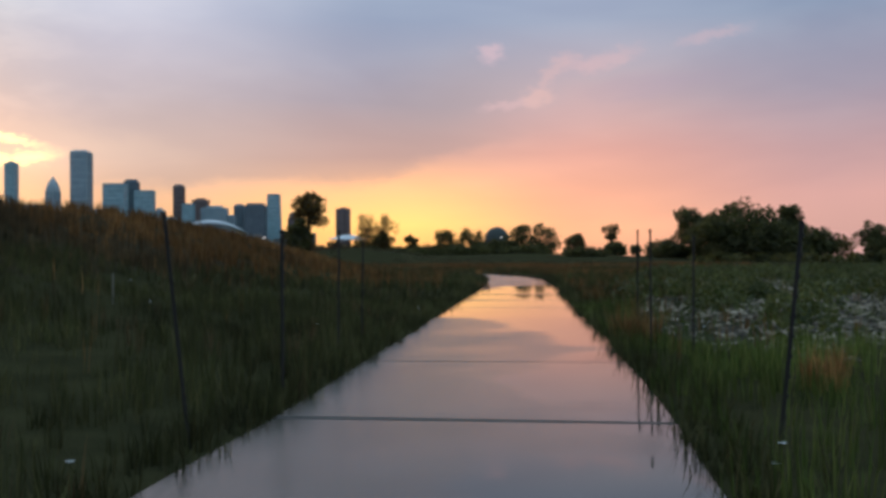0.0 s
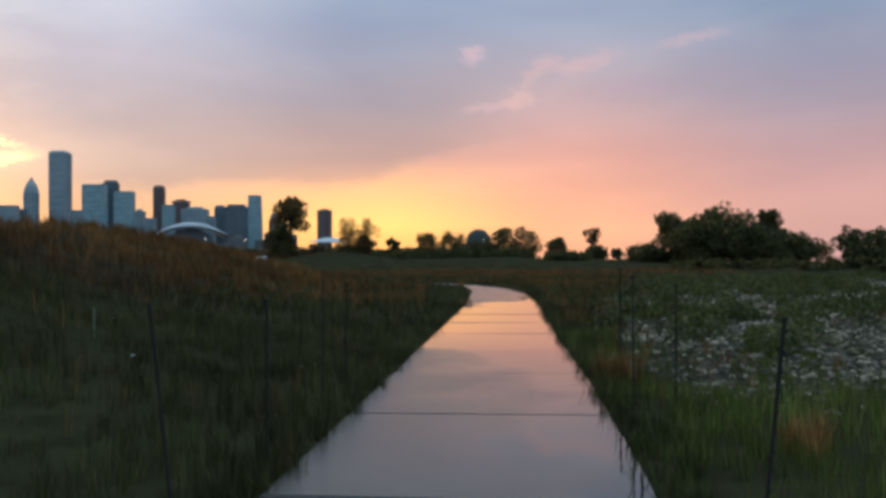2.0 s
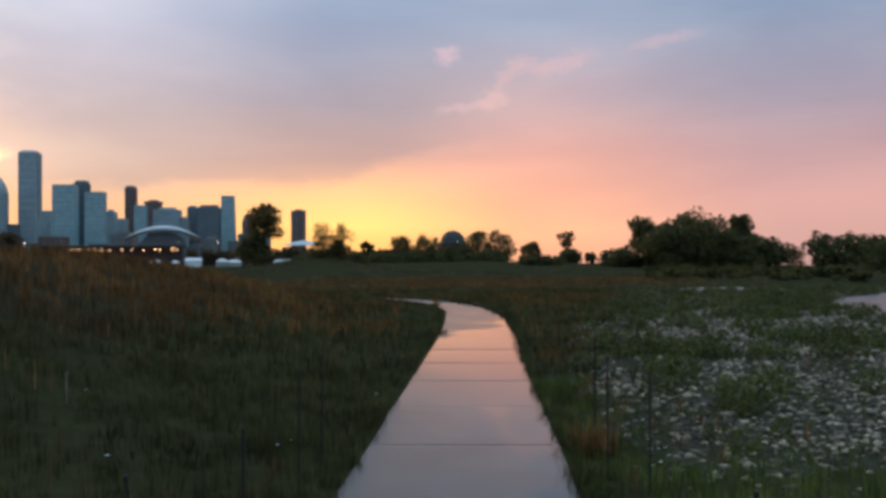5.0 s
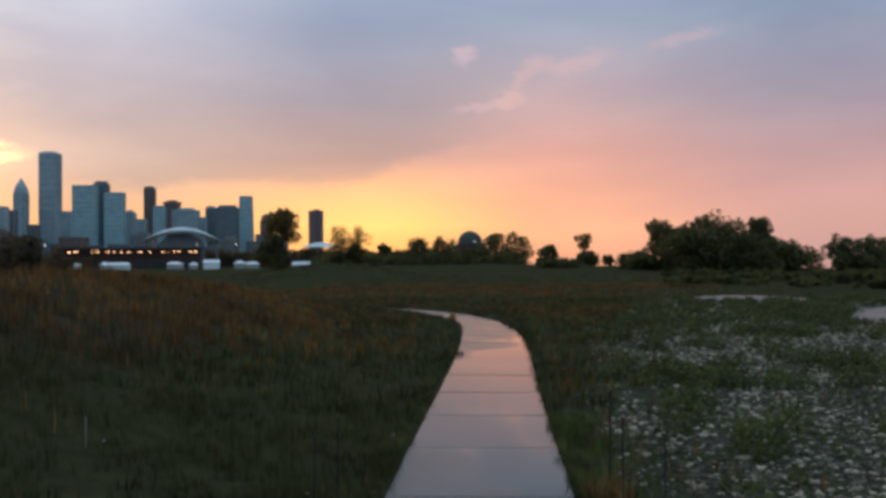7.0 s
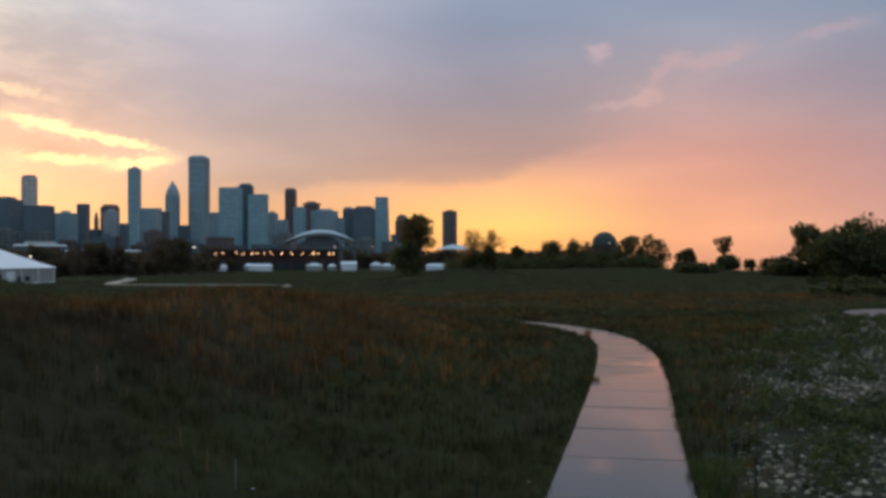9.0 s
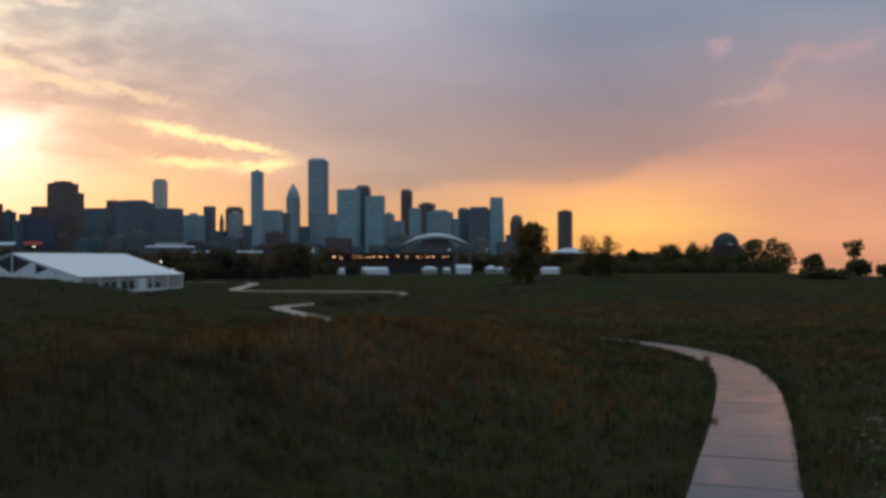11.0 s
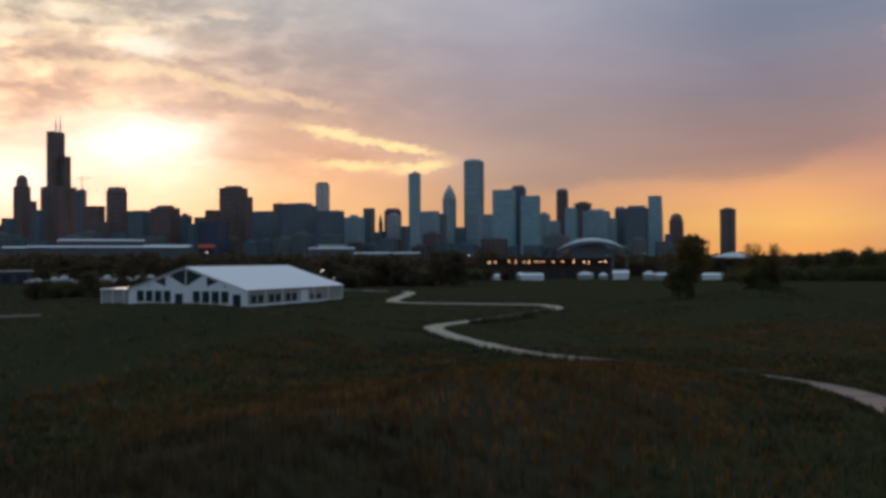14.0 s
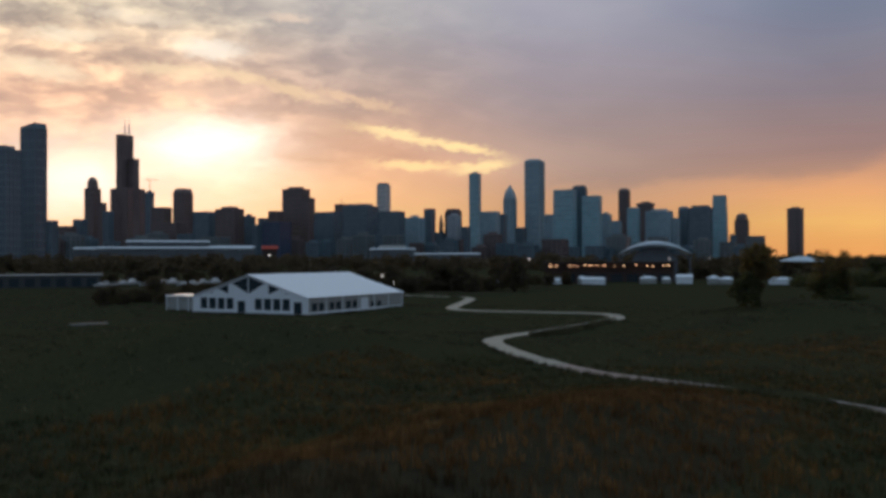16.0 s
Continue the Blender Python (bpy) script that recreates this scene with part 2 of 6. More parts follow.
def blades(name, a, b, c, patch=0.35):
    """Grass: three tones by blade, shifted in patches over the ground."""
    m = Mat(name, 0.8, spec=0.12)
    tone = m.ramp(m.island(), (0.0, a), (0.55, b), (1.0, c))
    field = m.ramp(m.noise(patch, 3, where=m.world_place()), (0.32, 0.4), (0.68, 1.5))
    clump = m.ramp(m.noise(patch * 4.5, 2, where=m.world_place()), (0.35, 0.62), (0.65, 1.3))
    return m.colour(m.mix(1.0, m.mix(1.0, tone, field, "MULTIPLY"), clump, "MULTIPLY")).m


def leafy(name, a, b, c, thinness=0.4):
    m = Mat(name, 0.7, spec=0.3)
    tone = m.ramp(m.island(), (0.0, a), (0.6, b), (1.0, c))
    tone = m.mix(1.0, tone, m.ramp(m.noise(0.4, 2), (0.3, 0.6), (0.7, 1.2)), "MULTIPLY")
    m.colour(tone)
    # light comes through the thin leaves
    thin = m.n.new("ShaderNodeBsdfTranslucent")
    m.l.new(m.mix(1.0, tone, (2.2, 1.9, 1.0), "MULTIPLY"), thin.inputs["Color"])
    both = m.n.new("ShaderNodeMixShader")
    both.inputs[0].default_value = thinness
    m.l.new(m.b.outputs[0], both.inputs[1])
    m.l.new(thin.outputs[0], both.inputs[2])
    m.l.new(both.outputs[0], m.n["Material Output"].inputs[0])
    return m.m


def facade(name, wall, rough=0.6, spec=0.5):
    """Stone, concrete or metal cladding with storey lines and streaks."""
    m = Mat(name, rough, spec=spec)
    wide = m.noise(0.02, 4)
    split = m.n.new("ShaderNodeSeparateXYZ")
    m.l.new(m.co, split.inputs[0])
    wave = m.n.new("ShaderNodeMath")
    wave.operation = "PINGPONG"
    wave.inputs[1].default_value = 4.0
    m.l.new(split.outputs[2], wave.inputs[0])
    lines = m.ramp(wave.outputs[0], (0.0, 0.7), (0.3, 0.75), (0.45, 1.0))
    base = m.mix(m.ramp(wide, (0.35, 0.0), (0.65, 1.0)), tuple(x * 0.8 for x in wall), tuple(x * 1.15 for x in wall))
    return m.colour(m.mix(0.8, base, lines, "MULTIPLY")).m


def glazing(name, tone, rough=0.22):
    m = Mat(name, rough, spec=0.8)
    cell = m.noise(0.09, 2)
    return m.colour(m.mix(m.ramp(cell, (0.4, 0.0), (0.6, 1.0)), tuple(x * 0.88 for x in tone), tuple(x * 1.12 for x in tone))).m


def plain(name, c, rough=0.6, metal=0.0, grain=20.0, amount=0.2):
    m = Mat(name, rough, metal)
    return m.colour(m.mix(m.noise(grain, 4), tuple(x * (1 - amount) for x in c), tuple(min(x * (1 + amount), 0.95) for x in c))).bump(m.noise(grain * 3, 3), 0.1, 0.005).m


def glowing(name, c, power):
    m = Mat(name)
    m.b.inputs["Emission Color"].default_value = (*c, 1)
    m.b.inputs["Emission Strength"].default_value = power
    return m.m


def turf(name, low, high, soil):
    m = Mat(name, 0.95, spec=0.0)
    where = m.world_place()
    fine = m.noise(2.2, 6, 0.65, where)
    broad = m.noise(0.06, 4, 0.6, where)
    green = m.mix(m.ramp(fine, (0.35, 0.0), (0.7, 1.0)), low, high)
    return m.colour(m.mix(m.ramp(broad, (0.48, 0.0), (0.68, 1.0)), green, soil)).bump(m.noise(5, 6, 0.7, where), 0.8, 0.12).m


LAWN = turf("lawn_turf", (0.035, 0.036, 0.019), (0.057, 0.057, 0.028), (0.044, 0.041, 0.024))
HILL_TURF = turf("hill_turf", (0.038, 0.034, 0.022), (0.064, 0.053, 0.032), (0.042, 0.042, 0.025))
# green, far and harbour blades: one grass, regional light and shade put in colour
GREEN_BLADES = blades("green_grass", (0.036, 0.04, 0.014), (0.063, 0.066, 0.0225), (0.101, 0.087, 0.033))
FAR_LIT_BLADES = blades("far_lit_grass", (0.064, 0.061, 0.03), (0.096, 0.09, 0.044), (0.135, 0.118, 0.06))
DIM_HARBOUR_BLADES = blades("harbour_grass", (0.056, 0.047, 0.034), (0.085, 0.07, 0.049), (0.12, 0.096, 0.064))
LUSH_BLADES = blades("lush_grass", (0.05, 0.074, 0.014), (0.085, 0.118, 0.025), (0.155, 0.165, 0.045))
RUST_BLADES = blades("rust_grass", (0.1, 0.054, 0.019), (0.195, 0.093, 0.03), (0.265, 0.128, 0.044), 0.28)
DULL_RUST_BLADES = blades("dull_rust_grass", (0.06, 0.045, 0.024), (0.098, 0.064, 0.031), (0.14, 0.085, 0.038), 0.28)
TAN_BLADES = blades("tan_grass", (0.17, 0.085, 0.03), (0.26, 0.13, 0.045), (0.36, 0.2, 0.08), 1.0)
WEED_LEAF = leafy("weed_leaf", (0.034, 0.05, 0.017), (0.06, 0.08, 0.03), (0.1, 0.115, 0.05), 0.3)
TREE_LEAF = leafy("tree_leaf", (0.04, 0.048, 0.022), (0.068, 0.076, 0.034), (0.11, 0.108, 0.05))
AUTUMN_LEAF = leafy("thin_leaf", (0.066, 0.054, 0.027), (0.104, 0.08, 0.038), (0.15, 0.108, 0.048), 0.5)
WOODS_LEAF = leafy("woods_leaf", (0.05, 0.043, 0.033), (0.078, 0.064, 0.047), (0.112, 0.088, 0.062))
BARK = plain("bark", (0.05, 0.038, 0.028), 0.9, grain=6)
STEEL = plain("weathered_steel", (0.018, 0.015, 0.013), 0.85, 0.0, 30)
WHITE_VINYL = plain("white_vinyl", (0.76, 0.81, 0.84), 0.4, grain=0.8, amount=0.05)
CLEAR_VINYL = plain("smoky_vinyl", (0.34, 0.35, 0.33), 0.2, grain=2)
# blue tint puts reflected sky into the colour of the dark openings
SKY_BLUED_DARK = plain("sky_blued_window", (0.022, 0.04, 0.05), 0.15, grain=1)
DARK_TIMBER = plain("dark_timber", (0.05, 0.03, 0.025), 0.7, grain=1)
SHED_GREY = plain("shed_grey", (0.05, 0.06, 0.06), 0.7, grain=0.6)
PALE_METAL = plain("pale_roof_metal", (0.62, 0.7, 0.74), 0.35, 0.2, grain=0.3)
SHELL_GREY = plain("shell_grey", (0.12, 0.135, 0.145), 0.6, grain=0.4)
DOME_METAL = plain("dome_copper", (0.05, 0.064, 0.06), 0.9, 0.0, grain=0.2)
LIMESTONE = plain("limestone", (0.5, 0.5, 0.47), 0.8, grain=0.2)
RED_AWNING = plain("red_awning", (0.5, 0.06, 0.03), 0.6, grain=1)
HULL_WHITE = plain("hull_white", (0.6, 0.6, 0.6), 0.3, grain=0.5)
BULB = glowing("warm_bulb", (1.0, 0.55, 0.28), 9.0)
WHITE_BULB = glowing("white_bulb", (1.0, 0.9, 0.76), 2.0)
# distance haze is put into the blue, stone and dark facade colours below
HAZY_BLUE = (facade("hazy_blue_mullion", (0.29, 0.465, 0.505), 0.4), glazing("hazy_blue_glass", (0.23, 0.395, 0.44)))
HAZY_STONE = (facade("hazy_stone_cladding", (0.35, 0.45, 0.485)), glazing("grey_glass", (0.21, 0.31, 0.355)))
PALE_FACADE = (facade("pale_cladding", (0.5, 0.52, 0.54)), glazing("pale_glass", (0.24, 0.28, 0.32)))
# warm white stands in for sky reflected in one slender tower
SKY_WHITE_FACADE = (facade("sky_white_cladding", (0.8, 0.76, 0.7)), glazing("sky_white_glass", (0.42, 0.42, 0.42)))
HAZY_DARK = (facade("hazy_dark_cladding", (0.115, 0.175, 0.205)), glazing("dark_glass", (0.08, 0.125, 0.155)))
GREY_FACADE = (facade("dull_grey_cladding", (0.18, 0.2, 0.2)), glazing("dull_grey_glass", (0.11, 0.135, 0.14)))
NAVY_FACADE = (facade("navy_cladding", (0.045, 0.075, 0.13)), glazing("navy_glass", (0.035, 0.06, 0.115)))
BROWN_FACADE = (facade("brown_cladding", (0.17, 0.125, 0.115)), glazing("brown_glass", (0.1, 0.08, 0.08)))


def wet_concrete():
    m = Mat("wet_concrete", 0.2, spec=0.36)
    where = m.world_place()
    grain = m.noise(45, 5, 0.7, where)
    stain = m.noise(0.9, 5, 0.6, where)
    tone = m.mix(m.ramp(stain, (0.35, 0.0), (0.65, 1.0)), (0.042, 0.04, 0.031), (0.068, 0.065, 0.052))
    tone = m.mix(0.35, tone, m.ramp(grain, (0.3, 0.6), (0.7, 1.2)), "MULTIPLY")
    slab = m.ramp(m.each(), (0.0, 0.88), (1.0, 1.08))
    m.colour(m.mix(1.0, tone, slab, "MULTIPLY"))
    # the slabs fall a little to their east edge, where rain water stands in shallow pools
    fall = m.n.new("ShaderNodeVectorMath")
    fall.operation = "DOT_PRODUCT"
    m.l.new(where, fall.inputs[0])
    fall.inputs[1].default_value = (0.15, -0.0135, 0.0)
    lower = m.n.new("ShaderNodeMath")
    lower.operation = "ADD"
    m.l.new(fall.outputs["Value"], lower.inputs[0])
    m.l.new(m.noise(0.33, 3, 0.5, where), lower.inputs[1])
    # and gathers where the slabs sag before the bend
    along = m.n.new("ShaderNodeSeparateXYZ")
    m.l.new(where, along.inputs[0])
    sag = []
    for a, b in ((13.0, 20.0), (39.0, 30.0)):
        r = m.n.new("ShaderNodeMapRange")
        r.interpolation_type = "SMOOTHSTEP"
        m.l.new(along.outputs[1], r.inputs[0])
        for i, v in enumerate((a, b, 0.0, 0.62)):
            r.inputs[i + 1].default_value = v
        sag.append(r.outputs[0])
    dish = m.n.new("ShaderNodeMath")
    dish.operation = "MULTIPLY_ADD"
    m.l.new(sag[0], dish.inputs[0])
    m.l.new(sag[1], dish.inputs[1])
    m.l.new(lower.outputs[0], dish.inputs[2])
    pools = dish.outputs[0]
    m.rough(m.ramp(pools, (0.34, 0.26), (0.5, 0.19), (0.57, 0.03)))
    u = m.n.new("ShaderNodeBump")
    u.inputs["Distance"].default_value = 0.004
    m.l.new(grain, u.inputs["Height"])
    m.l.new(m.ramp(pools, (0.48, 0.1), (0.56, 0.0)), u.inputs["Strength"])      # still water lies level over the grain
    m.l.new(u.outputs[0], m.b.inputs["Normal"])
    return m.m


def stone():
    m = Mat("rubble_stone", 0.75, spec=0.4)
    tone = m.ramp(m.each(), (0.0, (0.09, 0.08, 0.06)), (0.5, (0.17, 0.15, 0.112)), (1.0, (0.3, 0.268, 0.2)))
    m.colour(m.mix(0.7, tone, m.ramp(m.noise(9, 5, 0.65), (0.3, 0.55), (0.7, 1.2)), "MULTIPLY"))
    return m.bump(m.noise(14, 5, 0.7), 0.6, 0.02).m


def gravel():
    m = Mat("loose_stone", 0.8, spec=0.35)
    tone = m.ramp(m.island(), (0.0, (0.028, 0.024, 0.016)), (0.45, (0.13, 0.111, 0.081)), (0.78, (0.31, 0.268, 0.195)), (1.0, (0.5, 0.435, 0.32)))
    return m.colour(m.mix(0.6, tone, m.ramp(m.noise(12, 4), (0.3, 0.6), (0.7, 1.2)), "MULTIPLY")).m


def lake():
    m = Mat("lake_water", 0.06, spec=0.5)
    m.b.inputs["Base Color"].default_value = (0.02, 0.03, 0.035, 1)
    return m.bump(m.noise(0.8, 4, 0.6, m.world_place()), 0.25, 0.05).m


def pool_water():
    m = Mat("pool_water", 0.3, spec=0.2)
    m.b.inputs["Base Color"].default_value = (0.045, 0.045, 0.038, 1)
    return m.bump(m.noise(2.5, 4, 0.6, m.world_place()), 0.6, 0.05).m


POOL = pool_water()
WET_CONCRETE, STONE, GRAVEL, LAKE = wet_concrete(), stone(), gravel(), lake()


def dry_concrete(name, low, high, rough, spec):
    m = Mat(name, rough, spec=spec)
    tone = m.mix(m.noise(3, 4), low, high)
    return m.colour(tone).bump(m.noise(9, 3), 0.1, 0.005).m


DRY_CONCRETE = dry_concrete("dry_concrete", (0.235, 0.225, 0.165), (0.32, 0.305, 0.225), 0.5, 0.2)
# darker and smoother than the far slabs, for the middle stretch
MIDDLE_CONCRETE = dry_concrete("middle_concrete", (0.07, 0.064, 0.045), (0.1, 0.092, 0.066), 0.3, 0.25)
JOINT = plain("grimy_joint", (0.045, 0.042, 0.037), 0.6, grain=9, amount=0.4)
TIGHT_JOINT = plain("tight_joint", (0.1, 0.095, 0.085), 0.3, grain=9, amount=0.3)
PALE_STAKE = plain("bleached_wood", (0.2, 0.19, 0.16), 0.8, grain=14)


def stony_earth():
    """Dark soil packed with chips of stone, green in places."""
    m = Mat("stony_earth", 0.95, spec=0.1)
    where = m.world_place()
    chip = m.n.new("ShaderNodeTexVoronoi")
    chip.inputs["Scale"].default_value = 9.0
    m.l.new(where, chip.inputs["Vector"])
    tone = m.ramp(chip.outputs["Color"], (0.1, (0.016, 0.016, 0.01)), (0.6, (0.045, 0.042, 0.03)), (1.0, (0.12, 0.112, 0.09)))
    tone = m.mix(m.ramp(m.noise(0.55, 5, 0.65, where), (0.45, 0.0), (0.6, 0.85)), tone, (0.026, 0.036, 0.012))
    return m.colour(tone).bump(chip.outputs["Distance"], 0.9, 0.06).m


EARTH = stony_earth()

# ---- building helpers ----


def mesh_of(name, bm, material, smooth=False):
    me = bpy.data.meshes.new(name)
    bm.to_mesh(me)
    bm.free()
    me.materials.append(material)
    if smooth:
        me.shade_smooth()
    return me


def part(name, bm, material, parent, label="", smooth=False):
    ob = new(name, mesh_of(name, bm, material, smooth))
    ob.parent = parent
    return tagged(ob, label)


def base_at(name, x, y, z, label, category, turn=0.0, group=""):
    ob = new(name)
    ob.empty_display_size = 0.2
    ob.matrix_world = pose(x, y, z, 0, 0, turn)
    return tagged(ob, label, category, group)


def raw_mesh(name, verts, quads=None, tris=None, materials=(), slots=None):
    """A large mesh straight from arrays."""
    me = bpy.data.meshes.new(name)
    faces = [(quads, 4), (tris, 3)]
    index = np.concatenate([f.ravel() for f, k in faces if f is not None]).astype(np.int32)
    sizes = np.concatenate([np.full(len(f), k) for f, k in faces if f is not None]).astype(np.int32)
    me.vertices.add(len(verts))
    me.vertices.foreach_set("co", np.asarray(verts, np.float32).ravel())
    me.loops.add(len(index))
    me.loops.foreach_set("vertex_index", index)
    me.polygons.add(len(sizes))
    me.polygons.foreach_set("loop_start", np.concatenate([[0], np.cumsum(sizes)[:-1]]).astype(np.int32))
    for m in materials:
        me.materials.append(m)
    if slots is not None:
        me.polygons.foreach_set("material_index", slots.astype(np.int32))
    me.update(calc_edges=True)
    return me


def box(bm, x0, x1, y0, y1, z0, z1):
    v = [bm.verts.new(p) for p in ((x0, y0, z0), (x1, y0, z0), (x1, y1, z0), (x0, y1, z0), (x0, y0, z1), (x1, y0, z1), (x1, y1, z1), (x0, y1, z1))]
    for f in ((3, 2, 1, 0), (4, 5, 6, 7), (0, 1, 5, 4), (1, 2, 6, 5), (2, 3, 7, 6), (3, 0, 4, 7)):
        bm.faces.new([v[i] for i in f])
    return v


def loft(bm, rings, closed=True, ends=True):
    """Joins rings of points, each of the same count."""
    rows = [[bm.verts.new(p) for p in ring] for ring in rings]
    n = len(rows[0])
    for a, b in zip(rows, rows[1:]):
        for i in range(n if closed else n - 1):
            bm.faces.new((a[i], a[(i + 1) % n], b[(i + 1) % n], b[i]))
    if ends:
        bm.faces.new(rows[0][::-1])
        bm.faces.new(rows[-1])
    return rows


def limb(bm, p0, p1, r0, r1, n=6):
    p0, p1 = Vector(p0), Vector(p1)
    d = (p1 - p0).normalized()
    u = d.orthogonal().normalized()
    w = d.cross(u)
    loft(bm, [[p + r * (math.cos(6.2832 * i / n) * u + math.sin(6.2832 * i / n) * w) for i in range(n)] for p, r in ((p0, r0), (p1, r1))])


# ---- the ground: one sheet to the horizon, with a long low ridge beside the path ----
WAY = [(-2.6, -31.96), (-2, -23.43), (-1.38, -13.85), (-0.95, -7.46), (-0.75, -4.47), (-0.58, -1.49), (-0.36, 1.49), (-0.1, 4.47), (0.28, 7.46), (0.6, 10.76), (0.92, 14.17), (1.3, 18.97), (2.05, 27.28), (2.85, 35.49), (3.38, 43.16), (3.52, 47.95),
       (3.35, 52.53), (2.6, 56.89), (1.1, 61.04), (-1.1, 64.66), (-4.2, 67.55), (-8.3, 70.16), (-13.01, 72.16), (-18.52, 74.55), (-24.55, 77.52), (-31.09, 82.56), (-38.34, 90.51), (-42.97, 98.13),
       (-44.76, 105.6), (-44.34, 114.02), (-43.31, 126.65), (-42.69, 139.33)]
WAY_FAR = [(-42.69, 139.33), (-42.88, 147.81), (-46.09, 155.35), (-51.11, 158.4), (-60.68, 158.29), (-72.3, 157.82), (-79.37, 162.21), (-84.39, 174.06), (-90.4, 191.22), (-97.43, 207.39), (-108.55, 213.28), (-122.74, 217.28)]


def spline(points, step):
    """Points at even steps along a smooth line, with their directions."""
    p = np.array(points, float)
    fine = []
    for i in range(len(p) - 1):
        a, b, c, d = p[max(i - 1, 0)], p[i], p[i + 1], p[min(i + 2, len(p) - 1)]
        for t in np.linspace(0, 1, 24, endpoint=False):
            fine.append(0.5 * (2 * b + (c - a) * t + (2 * a - 5 * b + 4 * c - d) * t * t + (3 * b - a - 3 * c + d) * t ** 3))
    fine = np.array(fine + [p[-1]])
    s = np.concatenate([[0], np.cumsum(np.hypot(*np.diff(fine, axis=0).T))])
    q = np.arange(0, s[-1], step)
    out = np.stack([np.interp(q, s, fine[:, 0]), np.interp(q, s, fine[:, 1])], 1)
    d = np.gradient(out, axis=0)
    return out, d / np.linalg.norm(d, axis=1)[:, None]


LINE, LINE_DIR = spline(WAY, 0.5)
FAR_LINE, FAR_DIR = spline(WAY_FAR, 0.5)
ALL_LINE = np.concatenate([LINE, FAR_LINE])


def off_path(x, y):
    """Distance from the middle of the path."""
    x, y = np.atleast_1d(x), np.atleast_1d(y)
    best = np.full(x.shape, 1e9)
    for px, py in ALL_LINE[::2]:
        best = np.minimum(best, (x - px) ** 2 + (y - py) ** 2)
    return np.sqrt(best)


def sig(v):
    return 1 / (1 + np.exp(-np.clip(v, -40, 40)))


def lumps(x, y, size, seed):
    """Smooth random swells, about -1 to 1."""
    rng = np.random.RandomState(seed)
    out = np.zeros(np.shape(x))
    for k in range(7):
        a, ph = rng.uniform(0, 6.28, 2)
        f = 6.28 / size * rng.uniform(0.6, 1.7)
        out = out + np.sin(f * (np.cos(a) * x + np.sin(a) * y) + ph)
    return out / 3.2


def patches(x, y, size, seed):
    """Uneven blotches at two sizes, about -1 to 1."""
    out = np.zeros(np.shape(x))
    for k, (scale, gain) in enumerate(((size, 0.7), (size * 0.37, 0.4))):
        u, v = np.asarray(x) / scale + 0.37 * seed, np.asarray(y) / scale - 0.61 * seed
        i, j = np.floor(u), np.floor(v)
        a, b = u - i, v - j
        a, b = a * a * (3 - 2 * a), b * b * (3 - 2 * b)

        def knot(p, q):
            h = np.sin(p * 127.1 + q * 311.7 + seed * 7.13 + k) * 43758.5453
            return 2 * (h - np.floor(h)) - 1
        out = out + gain * ((knot(i, j) * (1 - a) + knot(i + 1, j) * a) * (1 - b) + (knot(i, j + 1) * (1 - a) + knot(i + 1, j + 1) * a) * b)
    return out * 1.35


def bare(x, y):
    """Where stones lie bare in the field: above nought stones, below it weeds."""
    x, y = np.asarray(x, float), np.asarray(y, float)
    near_bank = 1.1 * np.exp(-((y - 16.3) / 7.2) ** 4)
    far_bank = 1.5 * np.exp(-((y - 34.5) / 5) ** 2) * sig((x - 8.5) / 1.5)
    green_strip = 0.7 * np.exp(-((y - 26.8) / 2.6) ** 2) * sig((x - 8) / 1.0)
    return 1.25 * patches(x, y, 2.6, 15) + 0.2 * lumps(x, y, 17, 16) + near_bank + far_bank - green_strip - 0.1


# shallow pools: middle, half width, half length, turn from north
POOLS = ((36.9, 53.7, 9.5, 22.0, 28), (29.2, 80.6, 4.4, 7.0, 12))


def in_pool(x, y, px, py, rx, ry, turn):
    """Less than one inside a pool."""
    c, s = math.cos(radians(turn)), math.sin(radians(turn))
    u, v = (x - px) * c - (y - py) * s, (x - px) * s + (y - py) * c
    return (u / rx) ** 2 + (v / ry) ** 2


